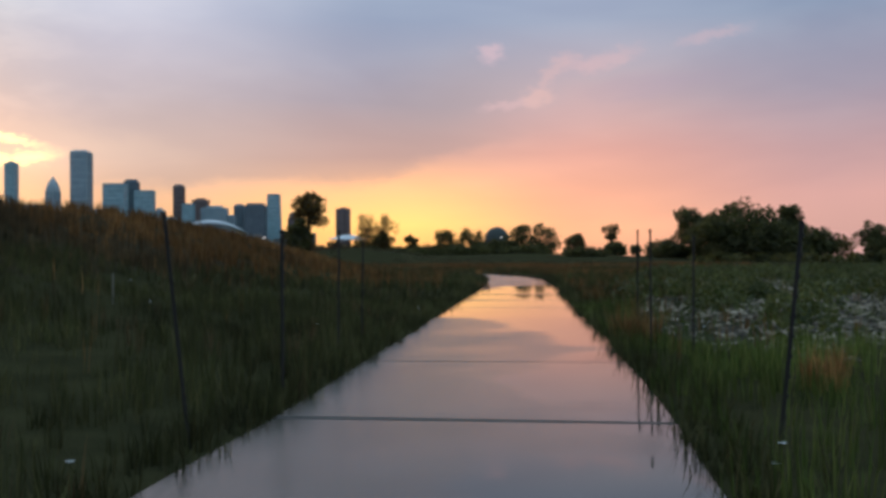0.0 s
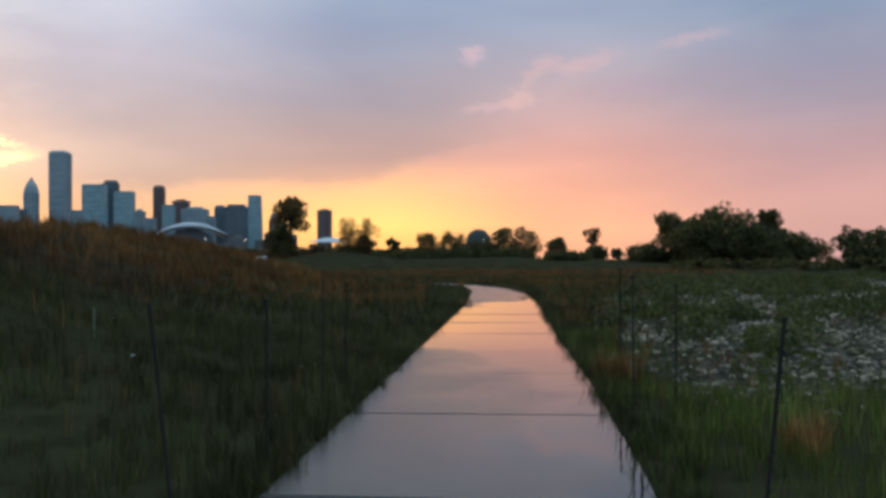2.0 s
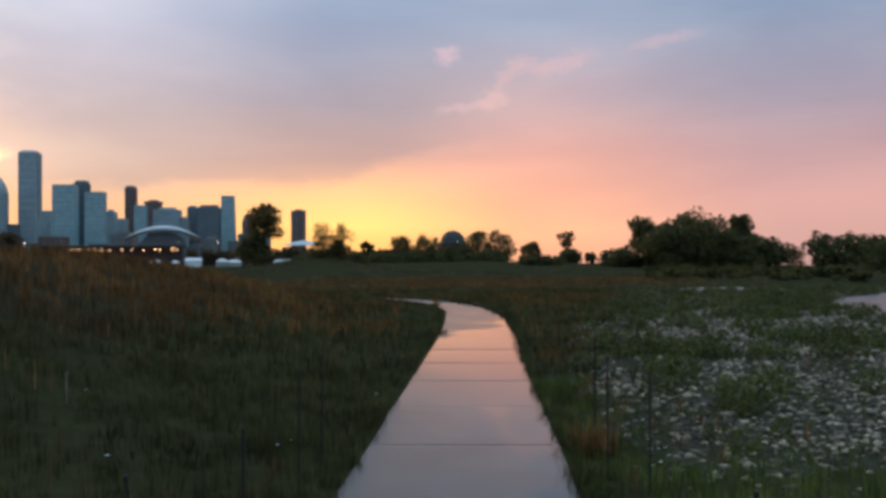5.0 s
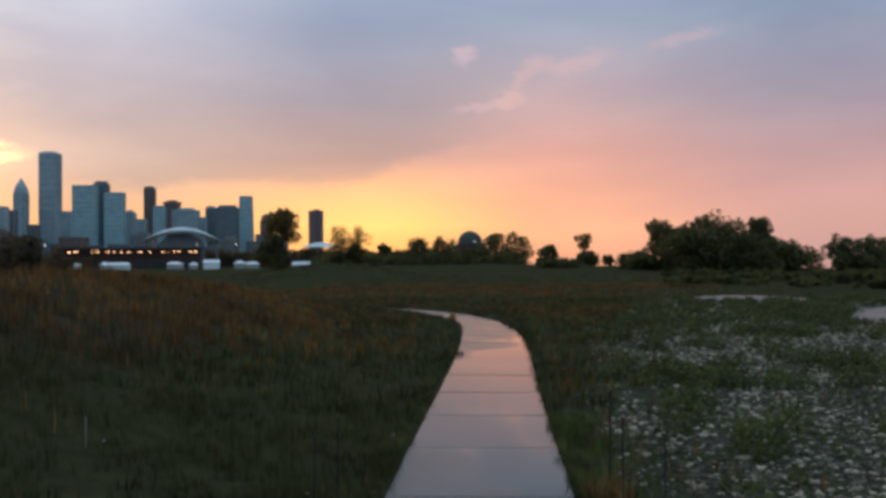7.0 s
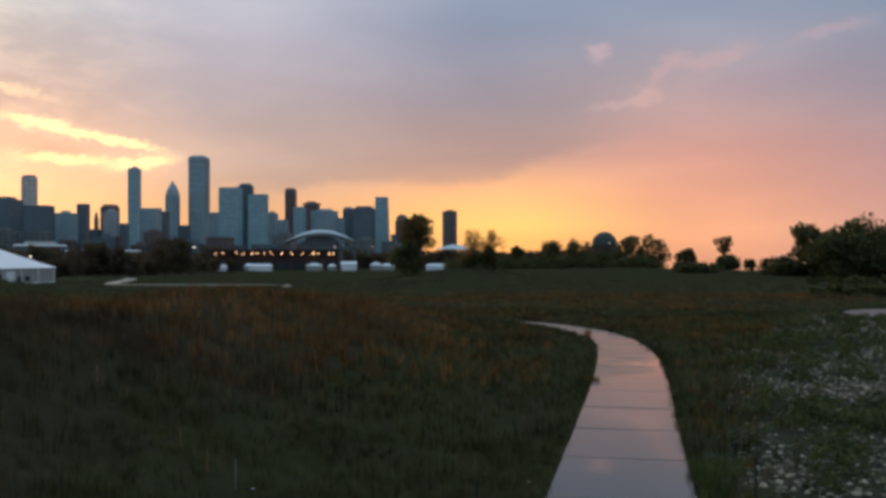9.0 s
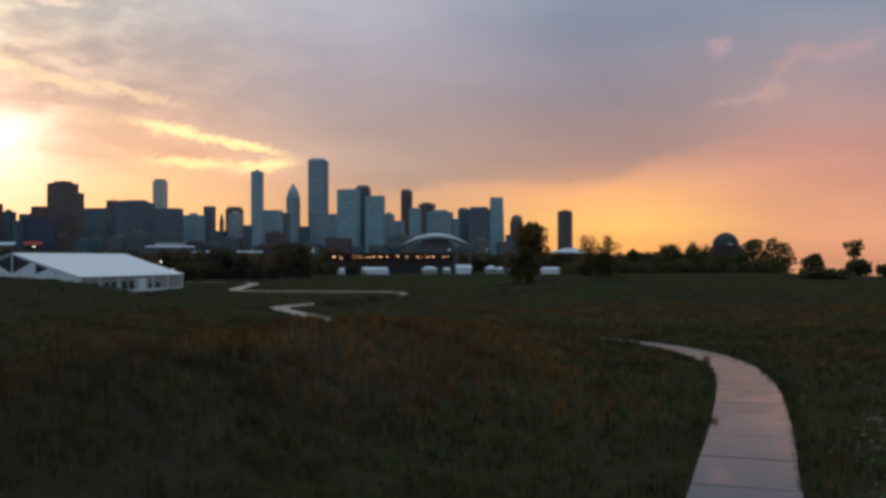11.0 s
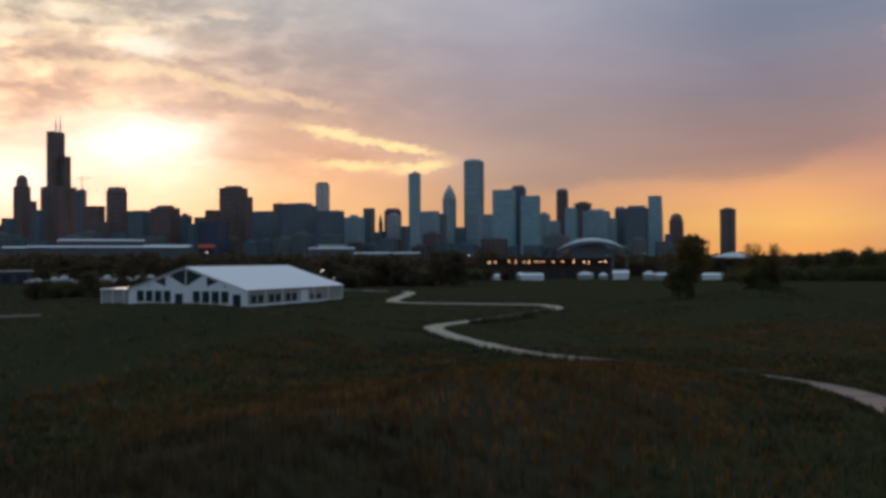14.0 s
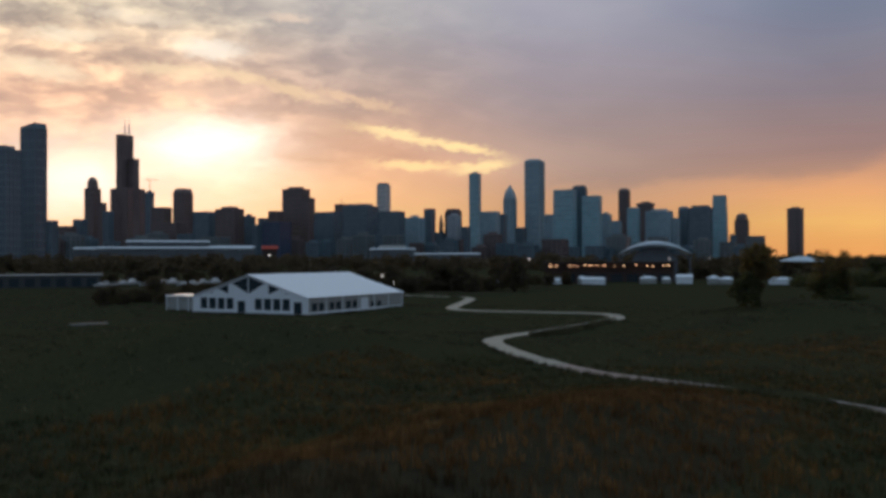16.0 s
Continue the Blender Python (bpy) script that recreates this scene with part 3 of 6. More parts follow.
def ground(x, y):
    x, y = np.asarray(x, float), np.asarray(y, float)
    mid = -15.0 + 3.0 * sig((y - 45) / 6)
    wide = np.where(x > mid, 6.6, 10.0)
    crest = np.interp(y, [-75, -43, 30, 38.5, 47, 54.4, 61.8, 68.2, 74.6], [0, 2.6, 3.0, 2.9, 2.55, 1.93, 1.0, 0.2, 0])
    ridge = crest * np.exp(-((x - mid) / wide) ** 2)
    ridge = ridge * (1 + 0.06 * lumps(x, y, 14, 3)) + 0.12 * lumps(x, y, 6, 5) * np.clip(ridge, 0, 1)
    near = np.exp(-(off_path(x, y) / 2.4) ** 4)
    rough = 0.1 * lumps(x, y, 9, 8) + 0.25 * lumps(x, y, 45, 2) * np.clip((np.hypot(x, y) - 60) / 60, 0, 1)
    z = ridge * (1 - near * sig((8 - y) / 2)) + rough * (1 - near) - 0.02 * near - 0.1 * near * (y > 83)
    # a hill west of the winding path, before the tent
    z = z + 4.6 * np.exp(-((x + 53.5) / 13) ** 2 - ((y - 65) / 22.4) ** 2)
    # a knoll under the trees on the lawn, and a long swell before the shore
    z = z + 3.0 * np.exp(-((x + 14) / 14) ** 2 - ((y - 160) / 23) ** 2) + 1.7 * np.exp(-((x - 14) / 62) ** 2 - ((y - 266) / 45) ** 2)
    # two shallow pools in the stony field
    for pool_at in POOLS:
        z = z - 0.75 * np.exp(-in_pool(x, y, *pool_at) ** 2)
    # the lake beyond the trees on the north-east side, and the harbour before the town
    shore = sig((x - 0.15 * (y - 266) - 8) / 14) * sig((y - 346) / 7)
    shore = np.maximum(shore, sig((x - 150) / 10))
    return z - 6.0 * shore


def build_ground():
    ang = np.linspace(0, 2 * np.pi, 360, endpoint=False)
    rad = np.concatenate([np.linspace(0.6, 90, 190), 90 * (4900 / 90) ** np.linspace(0.012, 1, 90)])
    r, a = np.meshgrid(rad, ang, indexing="ij")
    x, y = r * np.sin(a), r * np.cos(a)
    z = ground(x.ravel(), y.ravel()).reshape(x.shape)
    verts = np.concatenate([np.stack([x, y, z], -1).reshape(-1, 3), [[0, 0, float(ground(0.0, 0.0)[0])]]])
    n = len(ang)
    i, j = np.meshgrid(np.arange(len(rad) - 1), np.arange(n), indexing="ij")
    q = np.stack([i * n + j, i * n + (j + 1) % n, (i + 1) * n + (j + 1) % n, (i + 1) * n + j], -1).reshape(-1, 4)[:, ::-1]
    t = np.stack([np.arange(n), np.full(n, len(verts) - 1), (np.arange(n) + 1) % n], -1)
    c = verts[q].mean(1)
    slot = np.where((c[:, 2] > 0.9) & (c[:, 0] > -33) & (c[:, 1] < 80), 1, 0)
    stony = stony_field(c[:, 0], c[:, 1]) > 0.5
    slot = np.where(stony & (slot == 0), 2, slot)
    me = raw_mesh("ground", verts, q, t, (LAWN, HILL_TURF, EARTH), np.concatenate([slot, np.zeros(len(t))]))
    me.shade_smooth()
    tagged(new("ground", me), "dark evening meadow with a long grassy ridge", "ground", kind="structure")


def way_x(y):
    return np.interp(y, LINE[:, 1], LINE[:, 0])


def stony_field(x, y):
    """One inside the stony field east of the path, nought outside."""
    side = x - np.interp(y, [0, 10.3, 12.9, 15.4, 21.3, 26, 34, 42.6, 64, 85], [5.4, 4.7, 4.4, 4.3, 4.3, 5.3, 7.2, 9.3, 15.5, 24])
    return sig((side + 0.9 * patches(x, y, 4, 11)) / 0.5) * sig((y - 11.2 + 0.9 * patches(x, y, 2.5, 12)) / 0.4) * sig((70 - y + 0.3 * x) / 4) * sig((46 - x) / 4)


build_ground()
bm = bmesh.new()
bmesh.ops.create_circle(bm, cap_ends=True, segments=96, radius=4950)
tagged(new("water", mesh_of("water", bm, LAKE)), "calm grey lake that mirrors the sunset sky", "lake", kind="structure").location.z = -1.6
for px, py, rx, ry, turn in POOLS:
    bm = bmesh.new()
    c, s = math.cos(radians(turn)), math.sin(radians(turn))
    rim = [(1.1 * rx * math.cos(i / 40 * 6.2832), 1.1 * ry * math.sin(i / 40 * 6.2832)) for i in range(40)]
    loft(bm, [[(px + u * c + v * s, py - u * s + v * c, -0.1 - 0.5 * k) for u, v in rim] for k in (1, 0)])
    tagged(new("pool", mesh_of("pool", bm, POOL)), "shallow pool of still water in the stony field", "pool", kind="structure")


# ---- plants ----
def grow(name, spots, tall, spread, per, width, material, label, seed, lean=0.35, stiff=3):
    """Tufts of bent blades at the spots (x, y), in one mesh."""
    rng = np.random.RandomState(seed)
    spots = np.repeat(spots, per, axis=0)
    n = len(spots)
    size = np.repeat(np.asarray(tall) * np.ones(n // per), per) * rng.uniform(0.55, 1.15, n)
    turn = rng.uniform(0, 2 * np.pi, n)
    out = np.stack([np.cos(turn), np.sin(turn)], 1)
    foot = spots + out * (rng.uniform(0, 1, n) * spread)[:, None]
    z = ground(foot[:, 0], foot[:, 1]) - 0.03
    side = np.stack([-out[:, 1], out[:, 0]], 1) * (np.asarray(width) * np.ones(n))[:, None] / 2
    bend = rng.uniform(0.1, 1.0, n) * lean * size
    mid = foot + out * (bend * 0.3)[:, None]
    tip = foot + out * bend[:, None]
    v = np.empty((n, 5, 3))
    v[:, 0, :2], v[:, 1, :2], v[:, 2, :2], v[:, 3, :2], v[:, 4, :2] = foot - side, foot + side, mid + side * 0.8, mid - side * 0.8, tip
    v[:, 0, 2], v[:, 1, 2], v[:, 2, 2], v[:, 3, 2], v[:, 4, 2] = z, z, z + size * 0.55, z + size * 0.55, z + size
    k = np.arange(n)[:, None] * 5
    me = raw_mesh(name, v.reshape(-1, 3), k + np.array([[0, 1, 2, 3]]), k + np.array([[3, 2, 4]]), (material,))
    return tagged(new(name, me), label, "grass", kind="stuff")


def scatter(n, x0, x1, y0, y1, seed, keep):
    rng = np.random.RandomState(seed)
    p = np.stack([rng.uniform(x0, x1, n), rng.uniform(y0, y1, n)], 1)
    return p[rng.uniform(0, 1, n) < keep(p[:, 0], p[:, 1])]


def clear(x, y, edge=1.5):
    """One where no path is."""
    d = off_path(x, y) + 0.07 * lumps(x, y, 1.2, 21)
    return (d > edge + 0.03).astype(float)


def rusty(x, y):
    """How far the ridge's rust-brown grass takes the ground."""
    return sig((ground(x, y) - 1.1 + 0.8 * sig((y - 30) / 4) - 1.4 * sig((23 - y) / 3) + 0.75 * lumps(x, y, 9, 31)) / 0.35)


def dry(x, y):
    """One outside the two pools."""
    return ((in_pool(x, y, *POOLS[0]) > 1.1) & (in_pool(x, y, *POOLS[1]) > 1.1)).astype(float)


def meadow():
    gone = lambda x, y: (1 - 0.93 * stony_field(x, y)) * dry(x, y)
    # close by
    p = scatter(19000, -16, 9, -3, 22.4, 41, lambda x, y: clear(x, y) * gone(x, y) * (1 - rusty(x, y)) * (0.55 + 0.45 * lumps(x, y, 5, 6)))
    east = p[:, 0] > way_x(p[:, 1])
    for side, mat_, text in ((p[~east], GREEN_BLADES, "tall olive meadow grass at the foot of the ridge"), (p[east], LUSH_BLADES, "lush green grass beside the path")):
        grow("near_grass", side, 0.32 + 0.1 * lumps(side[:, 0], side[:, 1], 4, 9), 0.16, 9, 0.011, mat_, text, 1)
    p = scatter(9000, -16, 3, -3, 25.5, 42, lambda x, y: clear(x, y) * np.maximum(rusty(x, y), 0.01 + 0.08 * sig((lumps(x, y, 6, 33) - 0.45) * 8)) * (x < 0))
    grow("near_rust_grass", p, 0.38 + 0.12 * np.clip(ground(p[:, 0], p[:, 1]), 0, 1), 0.16, 9, 0.011, DULL_RUST_BLADES, "dull rust-brown prairie grass on the ridge", 2, 0.3)
    # edge fringe that leans over the slabs
    rng = np.random.RandomState(43)
    k = rng.randint(45, 209, 3600)
    s = rng.choice([-1.0, 1.0], 3600) * (1.47 + np.abs(rng.normal(0, 0.16, 3600)))
    p = LINE[k] + np.stack([LINE_DIR[k, 1], -LINE_DIR[k, 0]], 1) * s[:, None] + rng.uniform(-0.25, 0.25, (3600, 2))
    p = p[off_path(p[:, 0], p[:, 1]) > 1.42]
    grow("edge_grass", p, 0.16 + 0.2 * rng.uniform(0, 1, len(p)) ** 2, 0.1, 8, 0.011, GREEN_BLADES, "short green grass along the concrete edge", 3, 0.6)
    # rust-tinged grass between the path and the stony field
    p = scatter(2600, 3, 14, 12.8, 62, 49, lambda x, y: clear(x, y, 2.0) * gone(x, y) * sig((patches(x, y, 5, 35) + 0.1) * 4))
    grow("verge_rust_grass", p, 0.4, 0.2, 8, 0.016, RUST_BLADES, "rust-tinged grass between path and stones", 12, 0.35)
    # the verges of the winding part, and a rank patch that hides one turn
    k = rng.randint(156, len(LINE), 2600)
    s = rng.choice([-1.0, 1.0], 2600) * (1.24 + np.abs(rng.normal(0, 0.3, 2600)))
    p = LINE[k] + np.stack([LINE_DIR[k, 1], -LINE_DIR[k, 0]], 1) * s[:, None] + rng.uniform(-0.3, 0.3, (2600, 2))
    tall = (s < 0) & (k > 193)
    out = off_path(p[:, 0], p[:, 1]) > 1.2
    p, tall = p[out], tall[out]
    grow("verge_grass", p, 0.12 + rng.uniform(0.05, 0.2, len(p)) + 0.22 * tall, 0.2, 7, 0.03, FAR_LIT_BLADES, "rough grass along the winding path", 10, 0.5)
    p = np.stack([rng.normal(-41.3, 0.7, 640), rng.uniform(108, 138, 640)], 1)
    p = p[off_path(p[:, 0], p[:, 1]) > 1.3]
    grow("rank_grass", p, 0.85, 0.3, 9, 0.03, FAR_LIT_BLADES, "rank dark grass beside a turn of the path", 11, 0.4)
    # further off
    p = scatter(32000, -45, 26, -14, 83, 44, lambda x, y: clear(x, y, 1.7) * gone(x, y) * (1 - rusty(x, y)) * ((y > 21.5) | (x < -15.5)))
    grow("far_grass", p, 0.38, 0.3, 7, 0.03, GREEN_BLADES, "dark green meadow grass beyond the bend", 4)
    p = scatter(9500, -30, 34, 48, 126, 50, lambda x, y: clear(x, y, 2.0) * gone(x, y) * sig((patches(x, y, 13, 36) - 0.1) * 6))
    grow("rust_patches", p, 0.4, 0.5, 6, 0.04, RUST_BLADES, "patches of rust-brown grass beyond the bend", 13, 0.35)
    p = scatter(22000, -42, 0, -14, 72.5, 45, lambda x, y: clear(x, y, 1.8) * (0.05 + 0.95 * rusty(x, y)) * ((y > 23.5) | (x < -15)))
    dull_end = p[:, 1] + 3 * lumps(p[:, 0], p[:, 1], 7, 34) < 27
    for q, mat_, text in ((p[~dull_end], RUST_BLADES, "rust-brown prairie grass over the ridge top"), (p[dull_end], DULL_RUST_BLADES, "dull brown prairie grass over the ridge top")):
        grow("far_rust_grass", q, 0.55 - 0.2 * sig((q[:, 1] - 50) / 3), 0.25, 7, 0.026, mat_, text, 5, 0.3)
    p = scatter(36000, -110, 40, 28, 181, 46, lambda x, y: clear(x, y, 2.2) * ((y > 58.5) | (x < -30)) * (0.4 + 0.6 * lumps(x, y, 20, 7)) * (1 - 0.7 * stony_field(x, y)) * dry(x, y))
    grow("distant_grass", p, 0.3, 0.7, 5, 0.075, FAR_LIT_BLADES, "dark meadow grass far from the camera", 6)
    p = scatter(16000, -330, -95, 90, 330, 54, lambda x, y: clear(x, y, 2.2) * (0.6 + 0.4 * lumps(x, y, 25, 7)))
    grow("harbour_grass", p, 0.3, 1.6, 5, 0.16, DIM_HARBOUR_BLADES, "dark rough grass towards the harbour", 14)
    p = scatter(11000, 0, 50, -4, 90, 47, lambda x, y: clear(x, y, 2.0) * dry(x, y) * np.where(stony_field(x, y) > 0.5, 0.8 * sig((0.1 - bare(x, y)) * 4), 0.25))
    grow("field_grass", p, 0.3, 0.22, 8, 0.018, LUSH_BLADES, "patchy green grass between the stones", 7)
    p = scatter(170, -14, 9, 2, 43, 48, lambda x, y: clear(x, y, 2.0) * gone(x, y))
    grow("dry_stalks", p, 0.62, 0.05, 3, 0.01, TAN_BLADES, "thin dry stalks standing in the grass", 8, 0.15)


meadow()


def tan_tuft(x, y, tall, seed):
    p = np.array([[x, y]] * 6) + np.random.RandomState(seed).normal(0, 0.12, (6, 2))
    grow("grass_tuft", p, tall, 0.1, 26, 0.012, TAN_BLADES, "dry tan grass tuft beside the path", seed, 0.3)


tan_tuft(2.66, 13.3, 0.45, 51)
tan_tuft(2.85, 13.6, 0.55, 57)
tan_tuft(3.3, 8.1, 0.42, 52)
tan_tuft(1.5, 34.73, 0.3, 55)
tan_tuft(2.1, 54.12, 0.6, 56)


def leaves(centres, sizes, count, leaf, seed, flat=1.0):
    """Small bent leaves strewn through clumps; verts and quads."""
    rng = np.random.RandomState(seed)
    k = rng.choice(len(centres), count, p=np.asarray(sizes) ** 2 / np.sum(np.asarray(sizes) ** 2))
    d = rng.normal(0, 1, (count, 3))
    d /= np.linalg.norm(d, axis=1)[:, None]
    c = np.asarray(centres)[k] + d * (np.asarray(sizes)[k] * rng.uniform(0.25, 1.0, count) ** 0.5)[:, None] * np.array([1, 1, flat])
    u = rng.normal(0, 1, (count, 3))
    u /= np.linalg.norm(u, axis=1)[:, None]
    w = np.cross(u, rng.normal(0, 1, (count, 3)))
    w /= np.linalg.norm(w, axis=1)[:, None]
    s = (leaf * rng.uniform(0.6, 1.4, count))[:, None]
    v = np.stack([c - u * s, c + w * s * 0.55, c + u * s, c - w * s * 0.55], 1)
    return v.reshape(-1, 3), np.arange(count * 4).reshape(-1, 4)


def tree(x, y, h, w, seed, label, leaf_mat=None, count=4200, trunk=0.25, clumps=34, leaf=0.34, name="tree", group="", shape="round", z=None):
    """A tapered trunk with limbs and a crown of leaf clumps."""
    rng = np.random.RandomState(seed)
    foot = float(ground(x, y)[0]) - 0.1 if z is None else z
    h = 1.05 * h - (max(foot, 0) if z is None else 0)
    top = base_at(name, x, y, foot, label, "tree" if name == "tree" else "shrub", group=group)
    bm = bmesh.new()
    r = 0.02 * h + 0.05
    lean = rng.uniform(-0.03, 0.03, 2) * h
    fork = (lean[0], lean[1], h * trunk)
    limb(bm, (0, 0, -0.2), fork, r, r * 0.75, 8)
    spine = (lean[0] * 1.6, lean[1] * 1.6, h * 0.8)
    limb(bm, fork, spine, r * 0.7, r * 0.2)
    spots, sizes = [], []
    for i in range(clumps):
        t = rng.uniform(0.02, 1.0)
        a = rng.uniform(0, 6.28)
        if shape == "round":
            reach = math.sqrt(max(1 - (2 * t - 0.85) ** 2 / 1.4, 0.05))
        elif shape == "column":
            reach = 0.9 - 0.55 * t
        elif shape == "flat":
            reach = 0.35 + 0.65 * t
        else:
            reach = 1.0 - 0.5 * t
        rr = 0.5 * w * reach * math.sqrt(rng.uniform(0.05, 1))
        s = w * rng.uniform(0.13, 0.25) * (1.0 if shape != "column" else 0.9)
        c = (fork[0] + rr * math.cos(a), fork[1] + rr * math.sin(a), h * trunk * 0.8 + (h * (1 - trunk * 0.8) - s * 0.8) * t)
        spots.append(c)
        sizes.append(s)
        if i % 2 == 0:
            b = rng.uniform(0.1, 0.7)
            root = [f + (q - f) * b for f, q in zip(fork, spine)]
            if root[2] < c[2] + 0.5:
                limb(bm, root, c, r * 0.28, r * 0.08, 4)
    # small sprigs that break the outline
    for i in range(clumps // 2):
        k = rng.randint(0, clumps)
        (cx, cy, cz), s0 = spots[k], sizes[k]
        a, up = rng.uniform(0, 6.28), rng.uniform(0.1, 1.0)
        reach = s0 * rng.uniform(0.75, 1.15)
        spots.append((cx + reach * math.cos(a) * (1 - 0.5 * up), cy + reach * math.sin(a) * (1 - 0.5 * up), min(cz + reach * up, h)))
        sizes.append(s0 * rng.uniform(0.25, 0.42))
    part("trunk", bm, BARK, top, smooth=True)
    v, q = leaves(spots, sizes, count, leaf, seed + 1, 0.85)
    crown = new("crown", raw_mesh("crown", v, q, None, (leaf_mat or TREE_LEAF,)))
    crown.parent = top
    return top


DARK_TREE = "dark leafy tree in silhouette against the sunset"
# the group beside the pools
tree(57.59, 218.19, 11.9, 9.0, 101, "dark leafy tree with a ragged upright crown", group="trees by the shore", trunk=0.12)
tree(67.85, 210.84, 12.7, 19, 102, "broad dark tree with a domed crown", count=11000, clumps=60, group="trees by the shore", trunk=0.1, leaf=0.36)
tree(79.73, 213.47, 12.3, 7.6, 103, "narrow dark tree beside a broad domed tree", group="trees by the shore", trunk=0.05, clumps=50, count=5600, shape="cone")
tree(62.22, 209.24, 10.3, 12, 104, "dark leafy tree with a low round crown", count=6500, group="trees by the shore", trunk=0.08)
tree(71.98, 206.04, 9.6, 13, 105, "dark leafy tree with a low round crown", count=6500, group="trees by the shore", trunk=0.08)
tree(76.72, 204.24, 8.0, 12, 106, "low dark tree at the edge of the group", count=5000, group="trees by the shore", trunk=0.06)
tree(83.78, 207.53, 7.2, 9.5, 107, "low dark tree at the edge of the group", group="trees by the shore", trunk=0.06)
tree(52.97, 220.27, 5.0, 10, 108, "small dark tree at the end of the group", group="trees by the shore", trunk=0.01)
tree(90.13, 210.38, 5.4, 5.6, 109, "sparse small tree with open twigs", AUTUMN_LEAF, count=500, group="trees by the shore", trunk=0.1)
tree(93.52, 197.18, 7.9, 11.5, 110, "dark round tree beyond the pools", count=5000, group="trees by the shore", trunk=0.06)
tree(102.12, 198.93, 7.4, 11, 111, "dark round tree beyond the pools", count=5000, group="trees by the shore", trunk=0.06)
tree(98.54, 184.33, 6.2, 10, 112, "low dark tree beyond the pools", count=2600, group="trees by the shore", trunk=0.05)
# the line of trees along the horizon
tree(-23.31, 151.5, 7.4, 4.2, 121, "dark round tree before a taller open tree", trunk=0.1, leaf=0.2, group="trees on the lawn")
tree(-21.8, 153.07, 11.6, 5.7, 122, "tall tree with an open rust-tinged crown", AUTUMN_LEAF, trunk=0.6, count=5200, clumps=52, leaf=0.19, group="trees on the lawn")
tree(-18.2, 221.5, 11.2, 7.4, 123, "slender thin-leaved tree with a pointed crown", AUTUMN_LEAF, shape="column", clumps=44, count=2600, leaf=0.17, group="trees on the lawn")
tree(-13.4, 222.5, 11.2, 5.4, 124, "slender thin-leaved tree with an oval crown", AUTUMN_LEAF, clumps=40, count=2400, leaf=0.17, trunk=0.34, group="trees on the lawn")
tree(-17.9, 220.5, 7.2, 6.4, 125, "low bushy dark tree under slender trees", trunk=0.06, leaf=0.2, group="trees on the lawn")
tree(-14.7, 223.5, 7.0, 5.8, 127, "low bushy dark tree under slender trees", trunk=0.06, leaf=0.2, group="trees on the lawn")
tree(-11.7, 340.57, 8.9, 6.0, 128, DARK_TREE, trunk=0.1, group="trees on the horizon")
tree(0.3, 340.76, 11.3, 10, 129, DARK_TREE, trunk=0.1, group="trees on the horizon")
tree(10.8, 340.57, 11.3, 10.5, 130, DARK_TREE, trunk=0.1, group="trees on the horizon")
tree(27.5, 329.62, 12.5, 11, 131, DARK_TREE, trunk=0.1, group="trees on the horizon")
tree(35.01, 327.27, 12.2, 11, 132, DARK_TREE, trunk=0.1, group="trees on the horizon")
tree(34.52, 241.49, 6.7, 6.0, 133, "low dark tree with a wind-swept top", trunk=0.1, leaf=0.28, group="trees on the horizon")
tree(55.04, 307.12, 11.9, 6.4, 134, "odd tree with a flat wind-cut crown", trunk=0.6, shape="flat", clumps=14, count=1100, group="trees on the horizon")
tree(53.64, 294.65, 5.5, 7.4, 135, "round dark bush under a flat-topped tree", trunk=0.02, name="bush")
tree(53.85, 260.65, 4.1, 3.2, 136, "small dark bush alone on the shore", count=900, trunk=0.03, name="bush")
tree(19.5, 326.03, 7.2, 10, 143, "low dark thicket before the dome", trunk=0.02, name="bush")
tree(31.01, 319.76, 6.0, 14, 137, "low dark thicket before the dome", trunk=0.02, name="bush")
tree(16, 332.4, 6.5, 14, 138, "low dark thicket on the horizon", trunk=0.02, name="bush")
tree(4.5, 332.35, 5.5, 13, 139, "low dark thicket on the horizon", trunk=0.02, name="bush")
tree(36.02, 238.97, 3.4, 11, 144, "low dark thicket on the shore", trunk=0.02, name="bush")
tree(24.5, 321.82, 5.0, 13, 145, "low dark thicket on the horizon", trunk=0.02, name="bush")
tree(-7, 332.35, 5.2, 13, 140, "low dark thicket on the horizon", trunk=0.02, name="bush")
tree(-17, 332.4, 5.2, 12, 141, "low dark thicket on the horizon", trunk=0.02, name="bush")
tree(-30.01, 319.75, 5.2, 12, 142, "low dark thicket on the horizon", trunk=0.02, name="bush")

# the belt of trees between the meadow and the harbour
KINDS = [tree(-128.66, 251.22, 9.5, 9, 151, "dark leafy park tree", WOODS_LEAF, group="park trees", trunk=0.14, z=0),
         tree(-141.89, 245.72, 8.0, 10, 152, "dark spreading park tree", WOODS_LEAF, group="park trees", trunk=0.1, z=0),
         tree(-112.42, 262.96, 10.5, 8, 153, "tall dark park tree", WOODS_LEAF, group="park trees", trunk=0.16, z=0)]
rng = random.Random(61)
